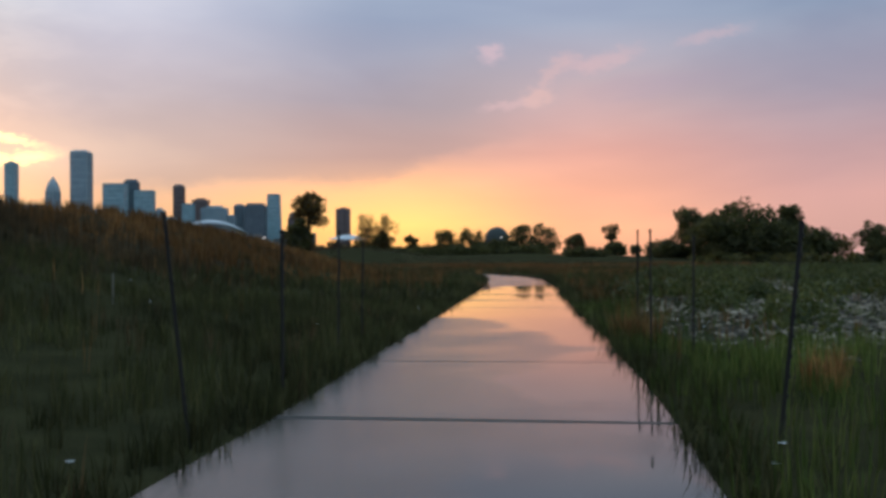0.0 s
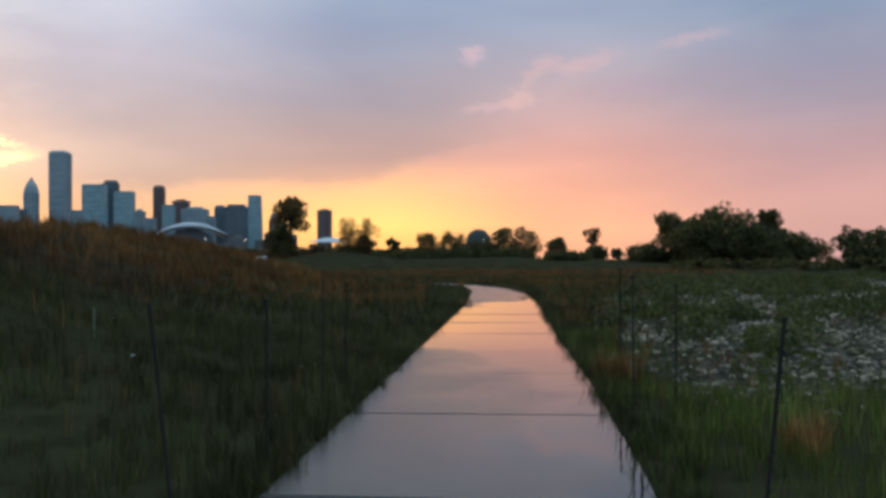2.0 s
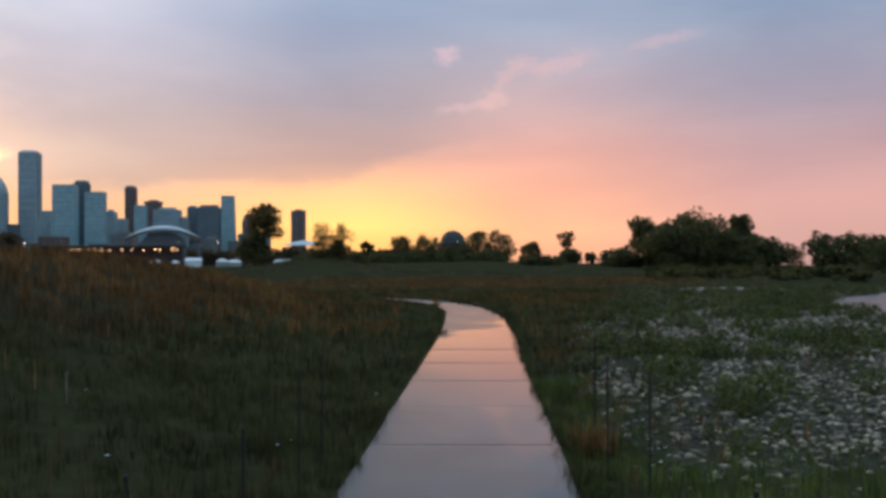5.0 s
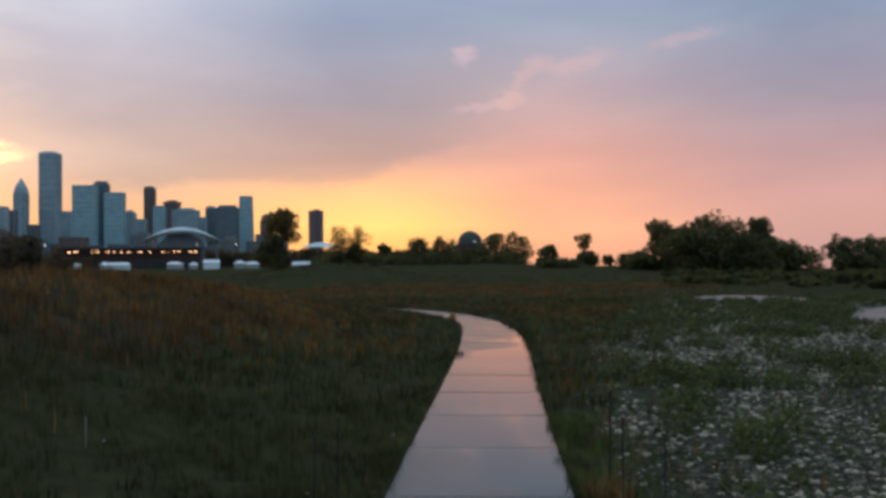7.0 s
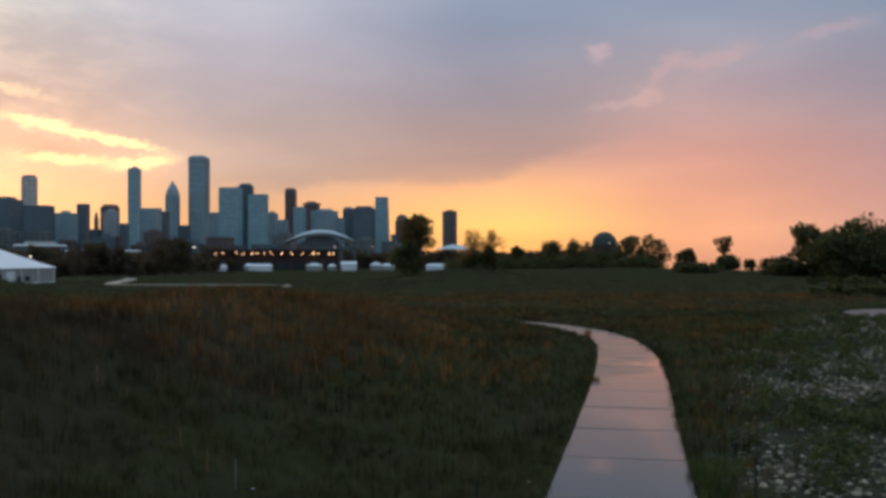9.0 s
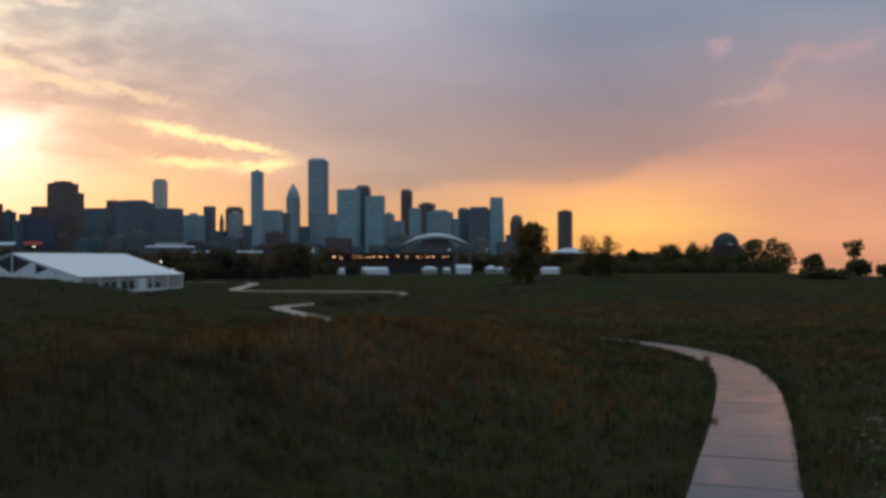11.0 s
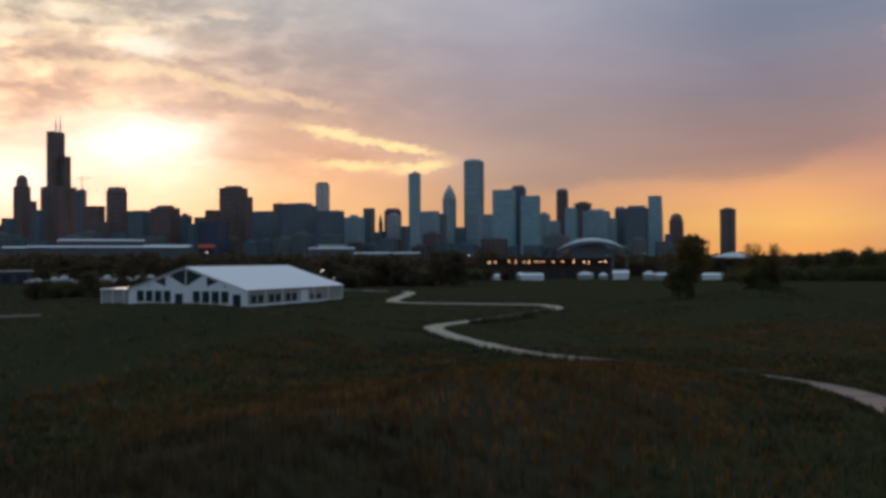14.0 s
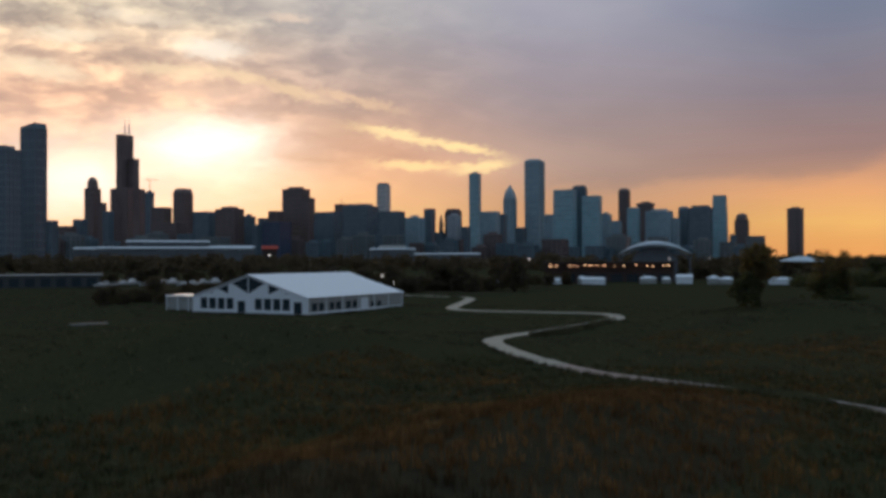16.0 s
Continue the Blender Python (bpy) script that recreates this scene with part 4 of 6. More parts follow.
for az_, dist, size in [(19.25 + 0.582 * i, 262 + 36 * rng.random(), 0.55 + 0.4 * rng.random()) for i in range(48)]:
    if az_ < 23.9:
        dist, size = dist + 60, size * 0.62
    elif az_ < 31:
        size = size * 0.8
    if 32.9 < az_ < 38.5:
        dist = dist + 20
    if az_ > 38.5:
        dist, size = dist - 58, size * 0.66
    m = pose(-math.sin(radians(az_)) * dist, math.cos(radians(az_)) * dist, -0.3, 0, 0, rng.uniform(0, 360)) @ Matrix.Scale(size, 4)
    copy_thing(rng.choice(KINDS), m)
for i in range(26):
    az_, dist, size = 3.75 + 0.62 * i + rng.uniform(-0.2, 0.2), rng.uniform(426, 469), rng.uniform(0.5, 0.85)
    m = pose(-math.sin(radians(az_)) * dist, math.cos(radians(az_)) * dist, -0.3, 0, 0, rng.uniform(0, 360)) @ Matrix.Scale(size, 4)
    copy_thing(rng.choice(KINDS), m)
for i in range(22):
    az_, dist, size = 38.2 + 0.72 * i + rng.uniform(-0.3, 0.3), rng.uniform(385, 440), rng.uniform(0.5, 0.85)
    m = pose(-math.sin(radians(az_)) * dist, math.cos(radians(az_)) * dist, -0.3, 0, 0, rng.uniform(0, 360)) @ Matrix.Scale(size, 4)
    copy_thing(rng.choice(KINDS), m)
copy_thing(KINDS[2], pose(-104.4, 254.1, 0, 0, 0, 80) @ Matrix.Scale(0.98, 4))
copy_thing(KINDS[2], pose(-42, 288, 0, 0, 0, 200) @ Matrix.Scale(0.7, 4))


def far_woods(name, n, az0, az1, d0, d1, h0, h1, seed, leaf, count):
    """Distant trees that merge into one dark band."""
    r = np.random.RandomState(seed)
    a, d, h = np.radians(r.uniform(az0, az1, n)), r.uniform(d0, d1, n), r.uniform(h0, h1, n)
    spots, sizes = [], []
    for i in range(n):
        for k in range(7):
            q = r.normal(0, 0.28, 2) * h[i]
            spots.append((-np.sin(a[i]) * d[i] + q[0], np.cos(a[i]) * d[i] + q[1], h[i] * r.uniform(0.12, 0.8)))
            sizes.append(h[i] * r.uniform(0.18, 0.3))
    v, q = leaves(spots, sizes, count, leaf, seed)
    tagged(new(name, raw_mesh(name, v, q, None, (WOODS_LEAF,))), "dark band of distant woods below the city", "woods", kind="stuff")


far_woods("distant_woods", 260, 5.63, 58.2, 682, 959, 9, 15, 71, 1.4, 45000)
far_woods("museum_woods", 90, 37.55, 53.51, 873, 1044, 8, 14, 73, 1.5, 22000)
far_woods("shore_woods", 110, -3, 8.5, 900, 1010, 9, 14, 72, 1.1, 20000)


# low shrubs between the pools and the trees, and in the stony field
def shrubs():
    r = np.random.RandomState(81)
    spots, sizes = [], []
    for i in range(110):
        a, d = np.radians(-r.uniform(14.6, 32)), r.uniform(112, 202)
        x, y, h = -np.sin(a) * d, np.cos(a) * d, r.uniform(0.5, 1.4)
        for k in range(5):
            spots.append((x + r.normal(0, 0.7) * h, y + r.normal(0, 0.7) * h, float(ground(x, y)[0]) + h * r.uniform(0.15, 0.7)))
            sizes.append(h * r.uniform(0.3, 0.5))
    v, q = leaves(spots, sizes, 42000, 0.3, 82)
    tagged(new("far_shrubs", raw_mesh("far_shrubs", v, q, None, (TREE_LEAF,))), "dark low scrub before the shore trees", "scrub", kind="stuff")
    p = scatter(4600, 3, 44, 6.4, 74.6, 83, lambda x, y: clear(x, y, 2.4) * stony_field(x, y) * dry(x, y) * (0.05 + 0.95 * sig((0.05 - bare(x, y)) * 4)))
    spots = [(x, y, float(g) + 0.12) for (x, y), g in zip(p, ground(p[:, 0], p[:, 1]))]
    v, q = leaves(spots, list(0.16 + 0.46 * r.uniform(0, 1, len(spots)) ** 2), 110000, 0.066, 84, 0.95)
    tagged(new("weeds", raw_mesh("weeds", v, q, None, (WEED_LEAF,))), "low green weeds among pale stones", "weeds", kind="stuff")


def lawn_scrub():
    """Dark undergrowth round the trees on the lawn."""
    r = np.random.RandomState(86)
    spots, sizes = [], []
    for i in range(60):
        a, d, h = np.radians(4.1 + r.normal(0, 0.5)), 222 + r.normal(0, 3), r.uniform(0.3, 1.6)
        x, y = -np.sin(a) * d, np.cos(a) * d
        for k in range(4):
            spots.append((x + r.normal(0, 0.9) * h, y + r.normal(0, 0.9) * h, float(ground(x, y)[0]) + h * r.uniform(0.1, 0.65)))
            sizes.append(h * r.uniform(0.3, 0.5))
    v, q = leaves(spots, sizes, 8000, 0.17, 87)
    tagged(new("lawn_scrub", raw_mesh("lawn_scrub", v, q, None, (TREE_LEAF,))), "dark scrub round slender trees on the lawn", "scrub", kind="stuff")


shrubs()
lawn_scrub()


# ---- fence posts along both sides ----
def fence_post(x, y, h, lean_x, lean_y, turn):
    """A studded steel post of T section, driven into the ground."""
    top = base_at("fence_post", x, y, float(ground(x, y)[0]), "thin rusty steel fence post in the grass", "post", turn, "fence posts by the path")
    top.matrix_world = Matrix.Translation(top.location) @ Matrix.Rotation(radians(lean_x), 4, "Y") @ Matrix.Rotation(radians(lean_y), 4, "X") @ pose(0, 0, 0, 0, 0, turn)
    bm = bmesh.new()
    box(bm, -0.011, 0.011, -0.004, 0.004, -0.25, h)
    box(bm, -0.004, 0.004, 0.0042, 0.02, -0.25, h - 0.004)
    shaft = part("shaft", bm, STEEL, top)
    stud = None
    for i in range(int(h / 0.12)):
        z = 0.12 + i * 0.12
        if stud is None:
            bm = bmesh.new()
            box(bm, -0.008, 0.008, -0.012, -0.0042, -0.012, 0.012)
            stud = mesh_of("stud", bm, STEEL)
        ob = new("stud", stud)
        ob.parent = shaft
        ob.location.z = z
    bm = bmesh.new()
    box(bm, -0.013, 0.013, -0.008, 0.022, h - 0.03, h + 0.006)
    part("cap", bm, STEEL, shaft)


for row in ((-1.6, 5.87, 1.5, -6, 0, 10), (-1.34, 7.8, 1.43, 0, 0, 80), (-1.24, 11.0, 1.47, 0.5, 0, 30), (-1.12, 12.8, 1.4, 1, 0, 0),
            (2.0, 5.55, 1.4, 6, 0, 60), (3.0, 11.2, 1.48, 0.5, 0, 15), (2.67, 12.0, 1.58, 0, 0, 20), (2.94, 14.1, 1.63, 0.5, 0, 75)):
    fence_post(*row)


# ---- the white event tent ----
def event_tent(x, y, z, w, d, eave, ridge, turn):
    top = base_at("event_tent", x, y, z, "large white frame tent with a gabled end", "tent", turn)
    a, b = -w, 0.0
    mid = (a + b) / 2
    over = 0.35
    slope = (ridge - eave) / (w / 2)
    lo = eave - slope * over
    n = 6
    for i in range(n):
        y0, y1 = -over + (d + 2 * over) * i / n, -over + (d + 2 * over) * (i + 1) / n
        for x0, x1, za, zb in ((a - over, mid, lo, ridge), (mid, b + over, ridge, lo)):
            sag = 0.06
            bm = bmesh.new()
            loft(bm, [[(x0 + (x1 - x0) * t, yy, za + (zb - za) * t + dz - (sag * math.sin(math.pi * t) if 0 < i < n else sag * 0.6 * math.sin(math.pi * t))) for t in (0, 0.25, 0.5, 0.75, 1)] +
                      [(x0 + (x1 - x0) * t, yy, za + (zb - za) * t + dz - 0.05 - sag * 0.6 * math.sin(math.pi * t)) for t in (1, 0.75, 0.5, 0.25, 0)] for yy, dz in ((y0 + 0.01, 0), (y1 - 0.01, 0))])
            part("roof_panel", bm, WHITE_VINYL, top, "taut white vinyl roof panel")
    # gable walls
    for name, yy in (("gable_wall", 0.0), ("back_wall", d)):
        bm = bmesh.new()
        loft(bm, [[(a, yy + k, 0), (b, yy + k, 0), (b, yy + k, eave), (mid, yy + k, ridge - 0.08), (a, yy + k, eave)] for k in (0, 0.08)])
        wall = part(name, bm, WHITE_VINYL, top, "white vinyl gable wall")
        gable = wall if yy == 0 else gable
    for name, xx in (("side_wall", b), ("side_wall", a)):
        bm = bmesh.new()
        box(bm, xx - 0.06, xx + 0.02, 0.09, d, 0, eave - 0.05)
        part(name, bm, CLEAR_VINYL, top, "smoky clear vinyl side wall")
        for i in range(7):
            bm = bmesh.new()
            yy = 0.1 + (d - 0.2) * i / 6
            box(bm, xx - 0.12, xx + 0.1, yy - 0.09, yy + 0.09, -0.2, eave)
            part("leg", bm, WHITE_VINYL, top)
        bm = bmesh.new()
        box(bm, xx - 0.1, xx + 0.06, 0.1, d, 0.0, 0.35)
        part("skirt", bm, WHITE_VINYL, top)
    # dark openings of the gable: two big triangles by the mast, smaller ones beside, a row of windows
    def pane(points):
        bm = bmesh.new()
        loft(bm, [[(mid + px, yy, pz) for px, pz in points] for yy in (-0.03, -0.006)])
        part("gable_window", bm, SKY_BLUED_DARK, gable, "dark clear window in the gable")
    q = w / 26.0
    rise = ridge - 0.35
    for s in (1, -1):
        pane([(s * 0.12, rise - 3.1), (s * 3.7 * q, rise - slope * 3.7 * q - 0.15), (s * 0.12, rise - 0.1)][::s])
        pane([(s * 4.6 * q, rise - 3.2), (s * 7.0 * q, rise - slope * 7.0 * q - 0.15), (s * 4.6 * q, rise - slope * 4.6 * q - 0.15)][::s])
        pane([(s * 8.2 * q, rise - 3.1), (s * 9.2 * q, rise - slope * 9.2 * q - 0.45), (s * 8.2 * q, rise - slope * 8.2 * q - 0.45)][::s])
        for k in range(4):
            x0 = s * (1.5 + 2.05 * k if s > 0 else 3.4 + 2.05 * k) * q
            x1 = x0 + s * 1.6 * q
            pane([(min(x0, x1), 0.6), (max(x0, x1), 0.6), (max(x0, x1), 2.6), (min(x0, x1), 2.6)])
    for x0, x1 in ((-2.4, -0.7), (10.1, 11.8)):
        bm = bmesh.new()
        box(bm, mid + x0 * q, mid + x1 * q, -0.05, -0.006, 0.05, 2.1)
        part("door", bm, SKY_BLUED_DARK, gable, "dark doorway in the gable")
    bm = bmesh.new()
    box(bm, mid - 0.1, mid + 0.1, -0.06, -0.006, 2.3, ridge - 0.3)
    part("gable_mast", bm, WHITE_VINYL, gable)
    bm = bmesh.new()
    box(bm, b + 0.03, b + 0.12, d * 0.52, d * 0.6, 0.0, 2.4)
    part("side_door", bm, WHITE_VINYL, top, "white door frame in the side wall")
    for k in (0.04, 0.105, 0.205, 0.27, 0.37, 0.435, 0.63, 0.7):
        bm = bmesh.new()
        box(bm, b + 0.022, b + 0.05, d * k, d * (k + 0.045), 0.5, 1.9 if k < 0.6 else 1.5)
        part("side_window", bm, SKY_BLUED_DARK, top, "dark clear window in the side wall")
    return top


event_tent(-93.29, 133.87, 0.1, 26.0, 31.8, 3.0, 6.9, -1.4)


def annex(x, y, z):
    top = base_at("tent_annex", x, y, z, "low white flat-roofed annex beside the tent", "tent", -1.4)
    bm = bmesh.new()
    box(bm, -8.6, 0, 0, 6, 2.45, 2.75)
    part("roof", bm, WHITE_VINYL, top)
    bm = bmesh.new()
    box(bm, -8.4, -0.1, 0.3, 5.8, 0, 2.45)
    part("wall", bm, CLEAR_VINYL, top, "smoky vinyl wall")
    for px in (-8.5, -5.7, -2.9, -0.2):
        bm = bmesh.new()
        box(bm, px - 0.07, px + 0.07, 0.12, 0.28, -0.2, 2.45)
        part("leg", bm, WHITE_VINYL, top)


annex(-120.34, 137.35, 0.1)
# a strip of pale paving before the tent
bm = bmesh.new()
box(bm, -2.8, 2.8, -0.7, 0.7, -0.2, 0.05)
tagged(new("paving_strip", mesh_of("paving_strip", bm, SHELL_GREY)), "short strip of pale paving in the meadow", "paving", kind="structure").matrix_world = pose(-111.5, 103, float(ground(-111.5, 103.0)[0]) + 0.05, 0, 0, 60)


# ---- the open-air stage, its lit concourse and the small white tents ----
def stage_pavilion(x, y, turn):
    top = base_at("stage_pavilion", x, y, 0, "open-air stage with a pale arched shell roof", "pavilion", turn)
    half, depth = 14.6, 12.0
    rings = []
    n = 28
    for i in range(n + 1):
        t = -1 + 2 * i / n
        zc = 16.6 - 5.2 * t * t
        thick = 0.35 + 3.6 * (1 - t * t) ** 1.2
        xx = half * t
        rings.append([(xx, -1.5 - 1.2 * (1 - t * t), zc - thick * 0.15), (xx, 0.5, zc), (xx, depth, zc - 1.2), (xx, depth, zc - 1.6), (xx, 0.5, zc - thick * 0.55 - 0.3), (xx, -1.5 - 1.2 * (1 - t * t), zc - thick * 0.5)])
    bm = bmesh.new()
    loft(bm, rings)
    part("shell_roof", bm, PALE_METAL, top, "pale curved metal shell", True)
    bm = bmesh.new()
    pts = [(half * 0.62 * math.cos(math.pi * i / 16), 8.0 + 6.2 * math.sin(math.pi * i / 16)) for i in range(17)]
    loft(bm, [[(px, yy, pz) for px, pz in [(half * 0.62, 0), *pts, (-half * 0.62, 0)][::-1]] for yy in (1.0, 8.0)])
    part("stage_wall", bm, SHELL_GREY, top, "grey curved back wall of the stage")
    for s in (-1, 1):
        bm = bmesh.new()
        limb(bm, (s * half * 0.98, 2, -0.3), (s * half * 0.93, 2, 11.6), 0.5, 0.35, 8)
        part("column", bm, SHELL_GREY, top)


stage_pavilion(-94.13, 377.56, 14.9)


def concourse(x, y, turn):
    top = base_at("concourse", x, y, 0, "long low dark timber concourse hung with warm lights", "pavilion", turn)
    bm = bmesh.new()
    box(bm, -26, 26, 0, 8, 7.6, 8.3)
    part("roof", bm, DARK_TIMBER, top)
    bm = bmesh.new()
    box(bm, -25, 25, 4, 7.5, 0, 7.6)
    wall = part("wall", bm, DARK_TIMBER, top, "dark red-brown wall")
    for i in range(9):
        bm = bmesh.new()
        box(bm, -25 + i * 6.25 - 0.15, -25 + i * 6.25 + 0.15, 0.3, 0.6, -0.2, 7.6)
        part("post", bm, DARK_TIMBER, top)
    for i in range(8):
        bm = bmesh.new()
        box(bm, -24.3 + i * 6.25, -19.7 + i * 6.25, 3.9, 3.995, 0.3, 3.4)
        part("shutter", bm, SKY_BLUED_DARK, wall)


concourse(-107.71, 358.96, 17.8)
bm = bmesh.new()
bmesh.ops.create_uvsphere(bm, u_segments=10, v_segments=6, radius=0.2)
bulb_mesh = mesh_of("bulb", bm, BULB, True)
for bearing in (20.24, 19.86, 19.01, 18.67, 18.13, 17.79, 17.39, 16.98, 16.34, 15.78, 15.11, 14.79, 14.46, 14.16, 13.5, 13.21):
    d = 377.6
    lamp = base_at("hanging_lamp", -math.sin(radians(bearing)) * d, math.cos(radians(bearing)) * d, 6.7, "small warm lamp hung under the concourse roof", "lamp", bearing, "concourse lamps")
    ob = new("bulb", bulb_mesh)
    ob.parent = lamp
    bm = bmesh.new()
    limb(bm, (0, 0, 0.25), (0, 0, 0.95), 0.05, 0.05, 6)
    part("cord", bm, STEEL, lamp)


def mast_lamp(bearing, d, z, power):
    """A lamp on a thin pole."""
    top = base_at("street_lamp", -math.sin(radians(bearing)) * d, math.cos(radians(bearing)) * d, -0.2, "lit lamp on a thin dark pole", "lamp", bearing, "pole lamps")
    bm = bmesh.new()
    limb(bm, (0, 0, -0.3), (0, 0, z), 0.12, 0.07, 8)
    part("pole", bm, STEEL, top)
    bm = bmesh.new()
    bmesh.ops.create_uvsphere(bm, u_segments=10, v_segments=6, radius=power, matrix=Matrix.Translation((0, 0, z + power)))
    part("globe", bm, WHITE_BULB, top, "glowing lamp globe", True)


for row in ((37.27, 447, 11.4, 0.4), (30.42, 245, 5.2, 0.25), (21.48, 405, 9.4, 0.3), (13.17, 371, 9.4, 0.2), (10.86, 405, 9.8, 0.22), (29.73, 240, 3.4, 0.16)):
    mast_lamp(*row)


def small_tent(x, y, w, h, turn, peak):
    w, h = 0.85 * w, 0.8 * h
    top = base_at("market_tent", x, y, float(ground(x, y)[0]) * 0, "small white market tent on the grass", "tent", turn, "small white tents")
    bm = bmesh.new()
    k = w / 2
    loft(bm, [[(-k, -2, h * 0.6), (k, -2, h * 0.6), (k, 2, h * 0.6), (-k, 2, h * 0.6)], [(-k, -2, h * 0.72), (k, -2, h * 0.72), (k, 2, h * 0.72), (-k, 2, h * 0.72)],
              [(-k * peak, -0.3, h), (k * peak, -0.3, h), (k * peak, 0.3, h), (-k * peak, 0.3, h)]])
    part("canopy", bm, WHITE_VINYL, top)
    bm = bmesh.new()
    box(bm, -k * 0.96, k * 0.96, -1.9, 1.9, 0, h * 0.6)
    part("wall", bm, WHITE_VINYL if peak > 0.5 else CLEAR_VINYL, top)
    for px in (-k, k):
        bm = bmesh.new()
        limb(bm, (px, -2, -0.2), (px, -2, h * 0.62), 0.05, 0.05, 6)
        part("leg", bm, STEEL, top)


for row in ((-118.42, 328.49, 6.6, 3.0, 21, 0.7), (-105.93, 333.47, 10.6, 3.4, 18, 0.8), (-114.26, 345.45, 4, 3.6, 19, 0.2), (-90.63, 353.05, 7.5, 3.6, 15, 0.3), (-84.1, 354.96, 4, 3.2, 14, 0.2), (-77.58, 355.83, 7.4, 4.4, 13, 0.95),
            (-66.55, 354.48, 5.5, 4.0, 11, 0.15), (-61.54, 352.23, 6, 3.4, 11, 0.5), (-43.51, 358.26, 10, 3.2, 7, 0.8), (-129.43, 319.71, 4.4, 3.0, 23, 0.3), (-126.49, 288.98, 3.8, 3.4, 25, 0.2)):
    small_tent(*row)

# flat pale shelter near the shore road
shelter = base_at("shelter", -38, 375.2, 0, "open shelter with a pale flat roof", "shelter", 6)
bm = bmesh.new()
loft(bm, [[(-8, -3, 8.4), (8, -3, 8.0), (8, 3, 8.0), (-8, 3, 8.4)], [(-8, -3, 8.6), (8, -3, 8.25), (8, 3, 8.25), (-8, 3, 8.6)], [(-1.5, -0.6, 10.2), (1.5, -0.6, 10.2), (1.5, 0.6, 10.2), (-1.5, 0.6, 10.2)]])
part("roof", bm, PALE_METAL, shelter)
for px in (-6, 0, 6):
    bm = bmesh.new()
    limb(bm, (px, 0, -0.3), (px, 0, 8.1), 0.2, 0.2, 8)
    part("column", bm, STEEL, shelter)


# ---- harbour edge: a low marina shed and moored boats ----
marina = base_at("marina_shed", -268.8, 227.5, 0, "long low marina shed with a pale roof edge", "shed", 53)
bm = bmesh.new()
box(bm, -19, 19, 0, 9, 4.3, 4.62)
part("roof", bm, LIMESTONE, marina)
bm = bmesh.new()
box(bm, -18, 18, 0.6, 8.5, 0, 4.2)
shed_wall = part("wall", bm, SHED_GREY, marina)
for i in range(7):
    bm = bmesh.new()
    box(bm, -16.5 + i * 5, -13.4 + i * 5, 0.5, 0.595, 0.4, 3.2)
    part("door", bm, SKY_BLUED_DARK, shed_wall)


def boat(x, y, size, turn):
    top = base_at("moored_boat", x, y, 0.3, "small white boat moored in the harbour", "boat", turn, "moored boats")
    bm = bmesh.new()
    loft(bm, [[(s * k * size * 0.16, t * size * 0.5, z * size) for s, z in ((-1, 0.14), (-0.75, 0.03), (0, 0), (0.75, 0.03), (1, 0.14))] for t, k in ((-1, 0.8), (-0.3, 1), (0.4, 0.85), (1, 0.06))])
    part("hull", bm, HULL_WHITE, top)
    bm = bmesh.new()
    loft(bm, [[(-0.1 * size, -0.25 * size, 0.13 * size), (0.1 * size, -0.25 * size, 0.13 * size), (0.1 * size, 0.15 * size, 0.13 * size), (-0.1 * size, 0.15 * size, 0.13 * size)],
              [(-0.08 * size, -0.2 * size, 0.3 * size), (0.08 * size, -0.2 * size, 0.3 * size), (0.08 * size, 0.02 * size, 0.3 * size), (-0.08 * size, 0.02 * size, 0.3 * size)]])
    part("cabin", bm, HULL_WHITE, top)


for i, bearing in enumerate((46.9, 46.6, 45.7, 45.2, 44.4, 44.1, 43.4, 42.9, 42.3, 41.8, 41.2, 40.5)):
    d = 352 + 7 * (i * 5 % 4)
    boat(-math.sin(radians(bearing)) * d, math.cos(radians(bearing)) * d, 4.6 + 0.9 * (i * 37 % 4), bearing + 60 + 20 * (i % 4))


# ---- museums on the lakefront ----
def long_hall(name, x, y, turn, w, d, h, label, step=0.0):
    top = base_at(name, x, y, 0, label, "museum", turn)
    bm = bmesh.new()
    box(bm, -w / 2, w / 2, 0, d, -1, h - 2.2)
    part("wall", bm, SHELL_GREY, top)
    # skylight on the cornice is put in: whitened colour and a sloped face
    bm = bmesh.new()
    loft(bm, [[(-w / 2 - 2 + k, -2 + k, z), (w / 2 + 2 - k, -2 + k, z), (w / 2 + 2 - k, d, z), (-w / 2 - 2 + k, d, z)] for k, z in ((0, h - 2.2), (0, h - 1.9), (2.4, h))])
    part("cornice", bm, WHITE_VINYL, top, "stone cornice whitened and sloped to look skylit")
    if step:
        bm = bmesh.new()
        box(bm, -w * 0.3, w * 0.3, 3, d - 3, h, h + step)
        part("attic", bm, LIMESTONE, top)
    for i in range(int(w / 9)):
        bm = bmesh.new()
        limb(bm, (-w / 2 + 4.5 + i * 9, -1, -1), (-w / 2 + 4.5 + i * 9, -1, h - 2.2), 1.0, 0.85, 8)
        part("column", bm, SHELL_GREY, top)


long_hall("museum_hall", -949, 1011, 46, 112, 50, 37, "broad pale stone museum hall with a colonnade")
long_hall("museum_terrace", -896, 969, 42.75, 202, 24, 27, "long low pale stone museum front below the hall")
long_hall("museum_wing", -1018, 951, 50, 68, 40, 27, "lower pale stone museum wing")
long_hall("museum_wing", -888, 1076, 42, 64, 40, 29.5, "lower pale stone museum wing")
long_hall("aquarium_hall", -797, 1387, 32, 76, 40, 28, "pale stepped stone hall by the lake", 5)
long_hall("aquarium_terrace", -714, 1430, 28, 112, 30, 19.5, "long low pale terrace by the lake")
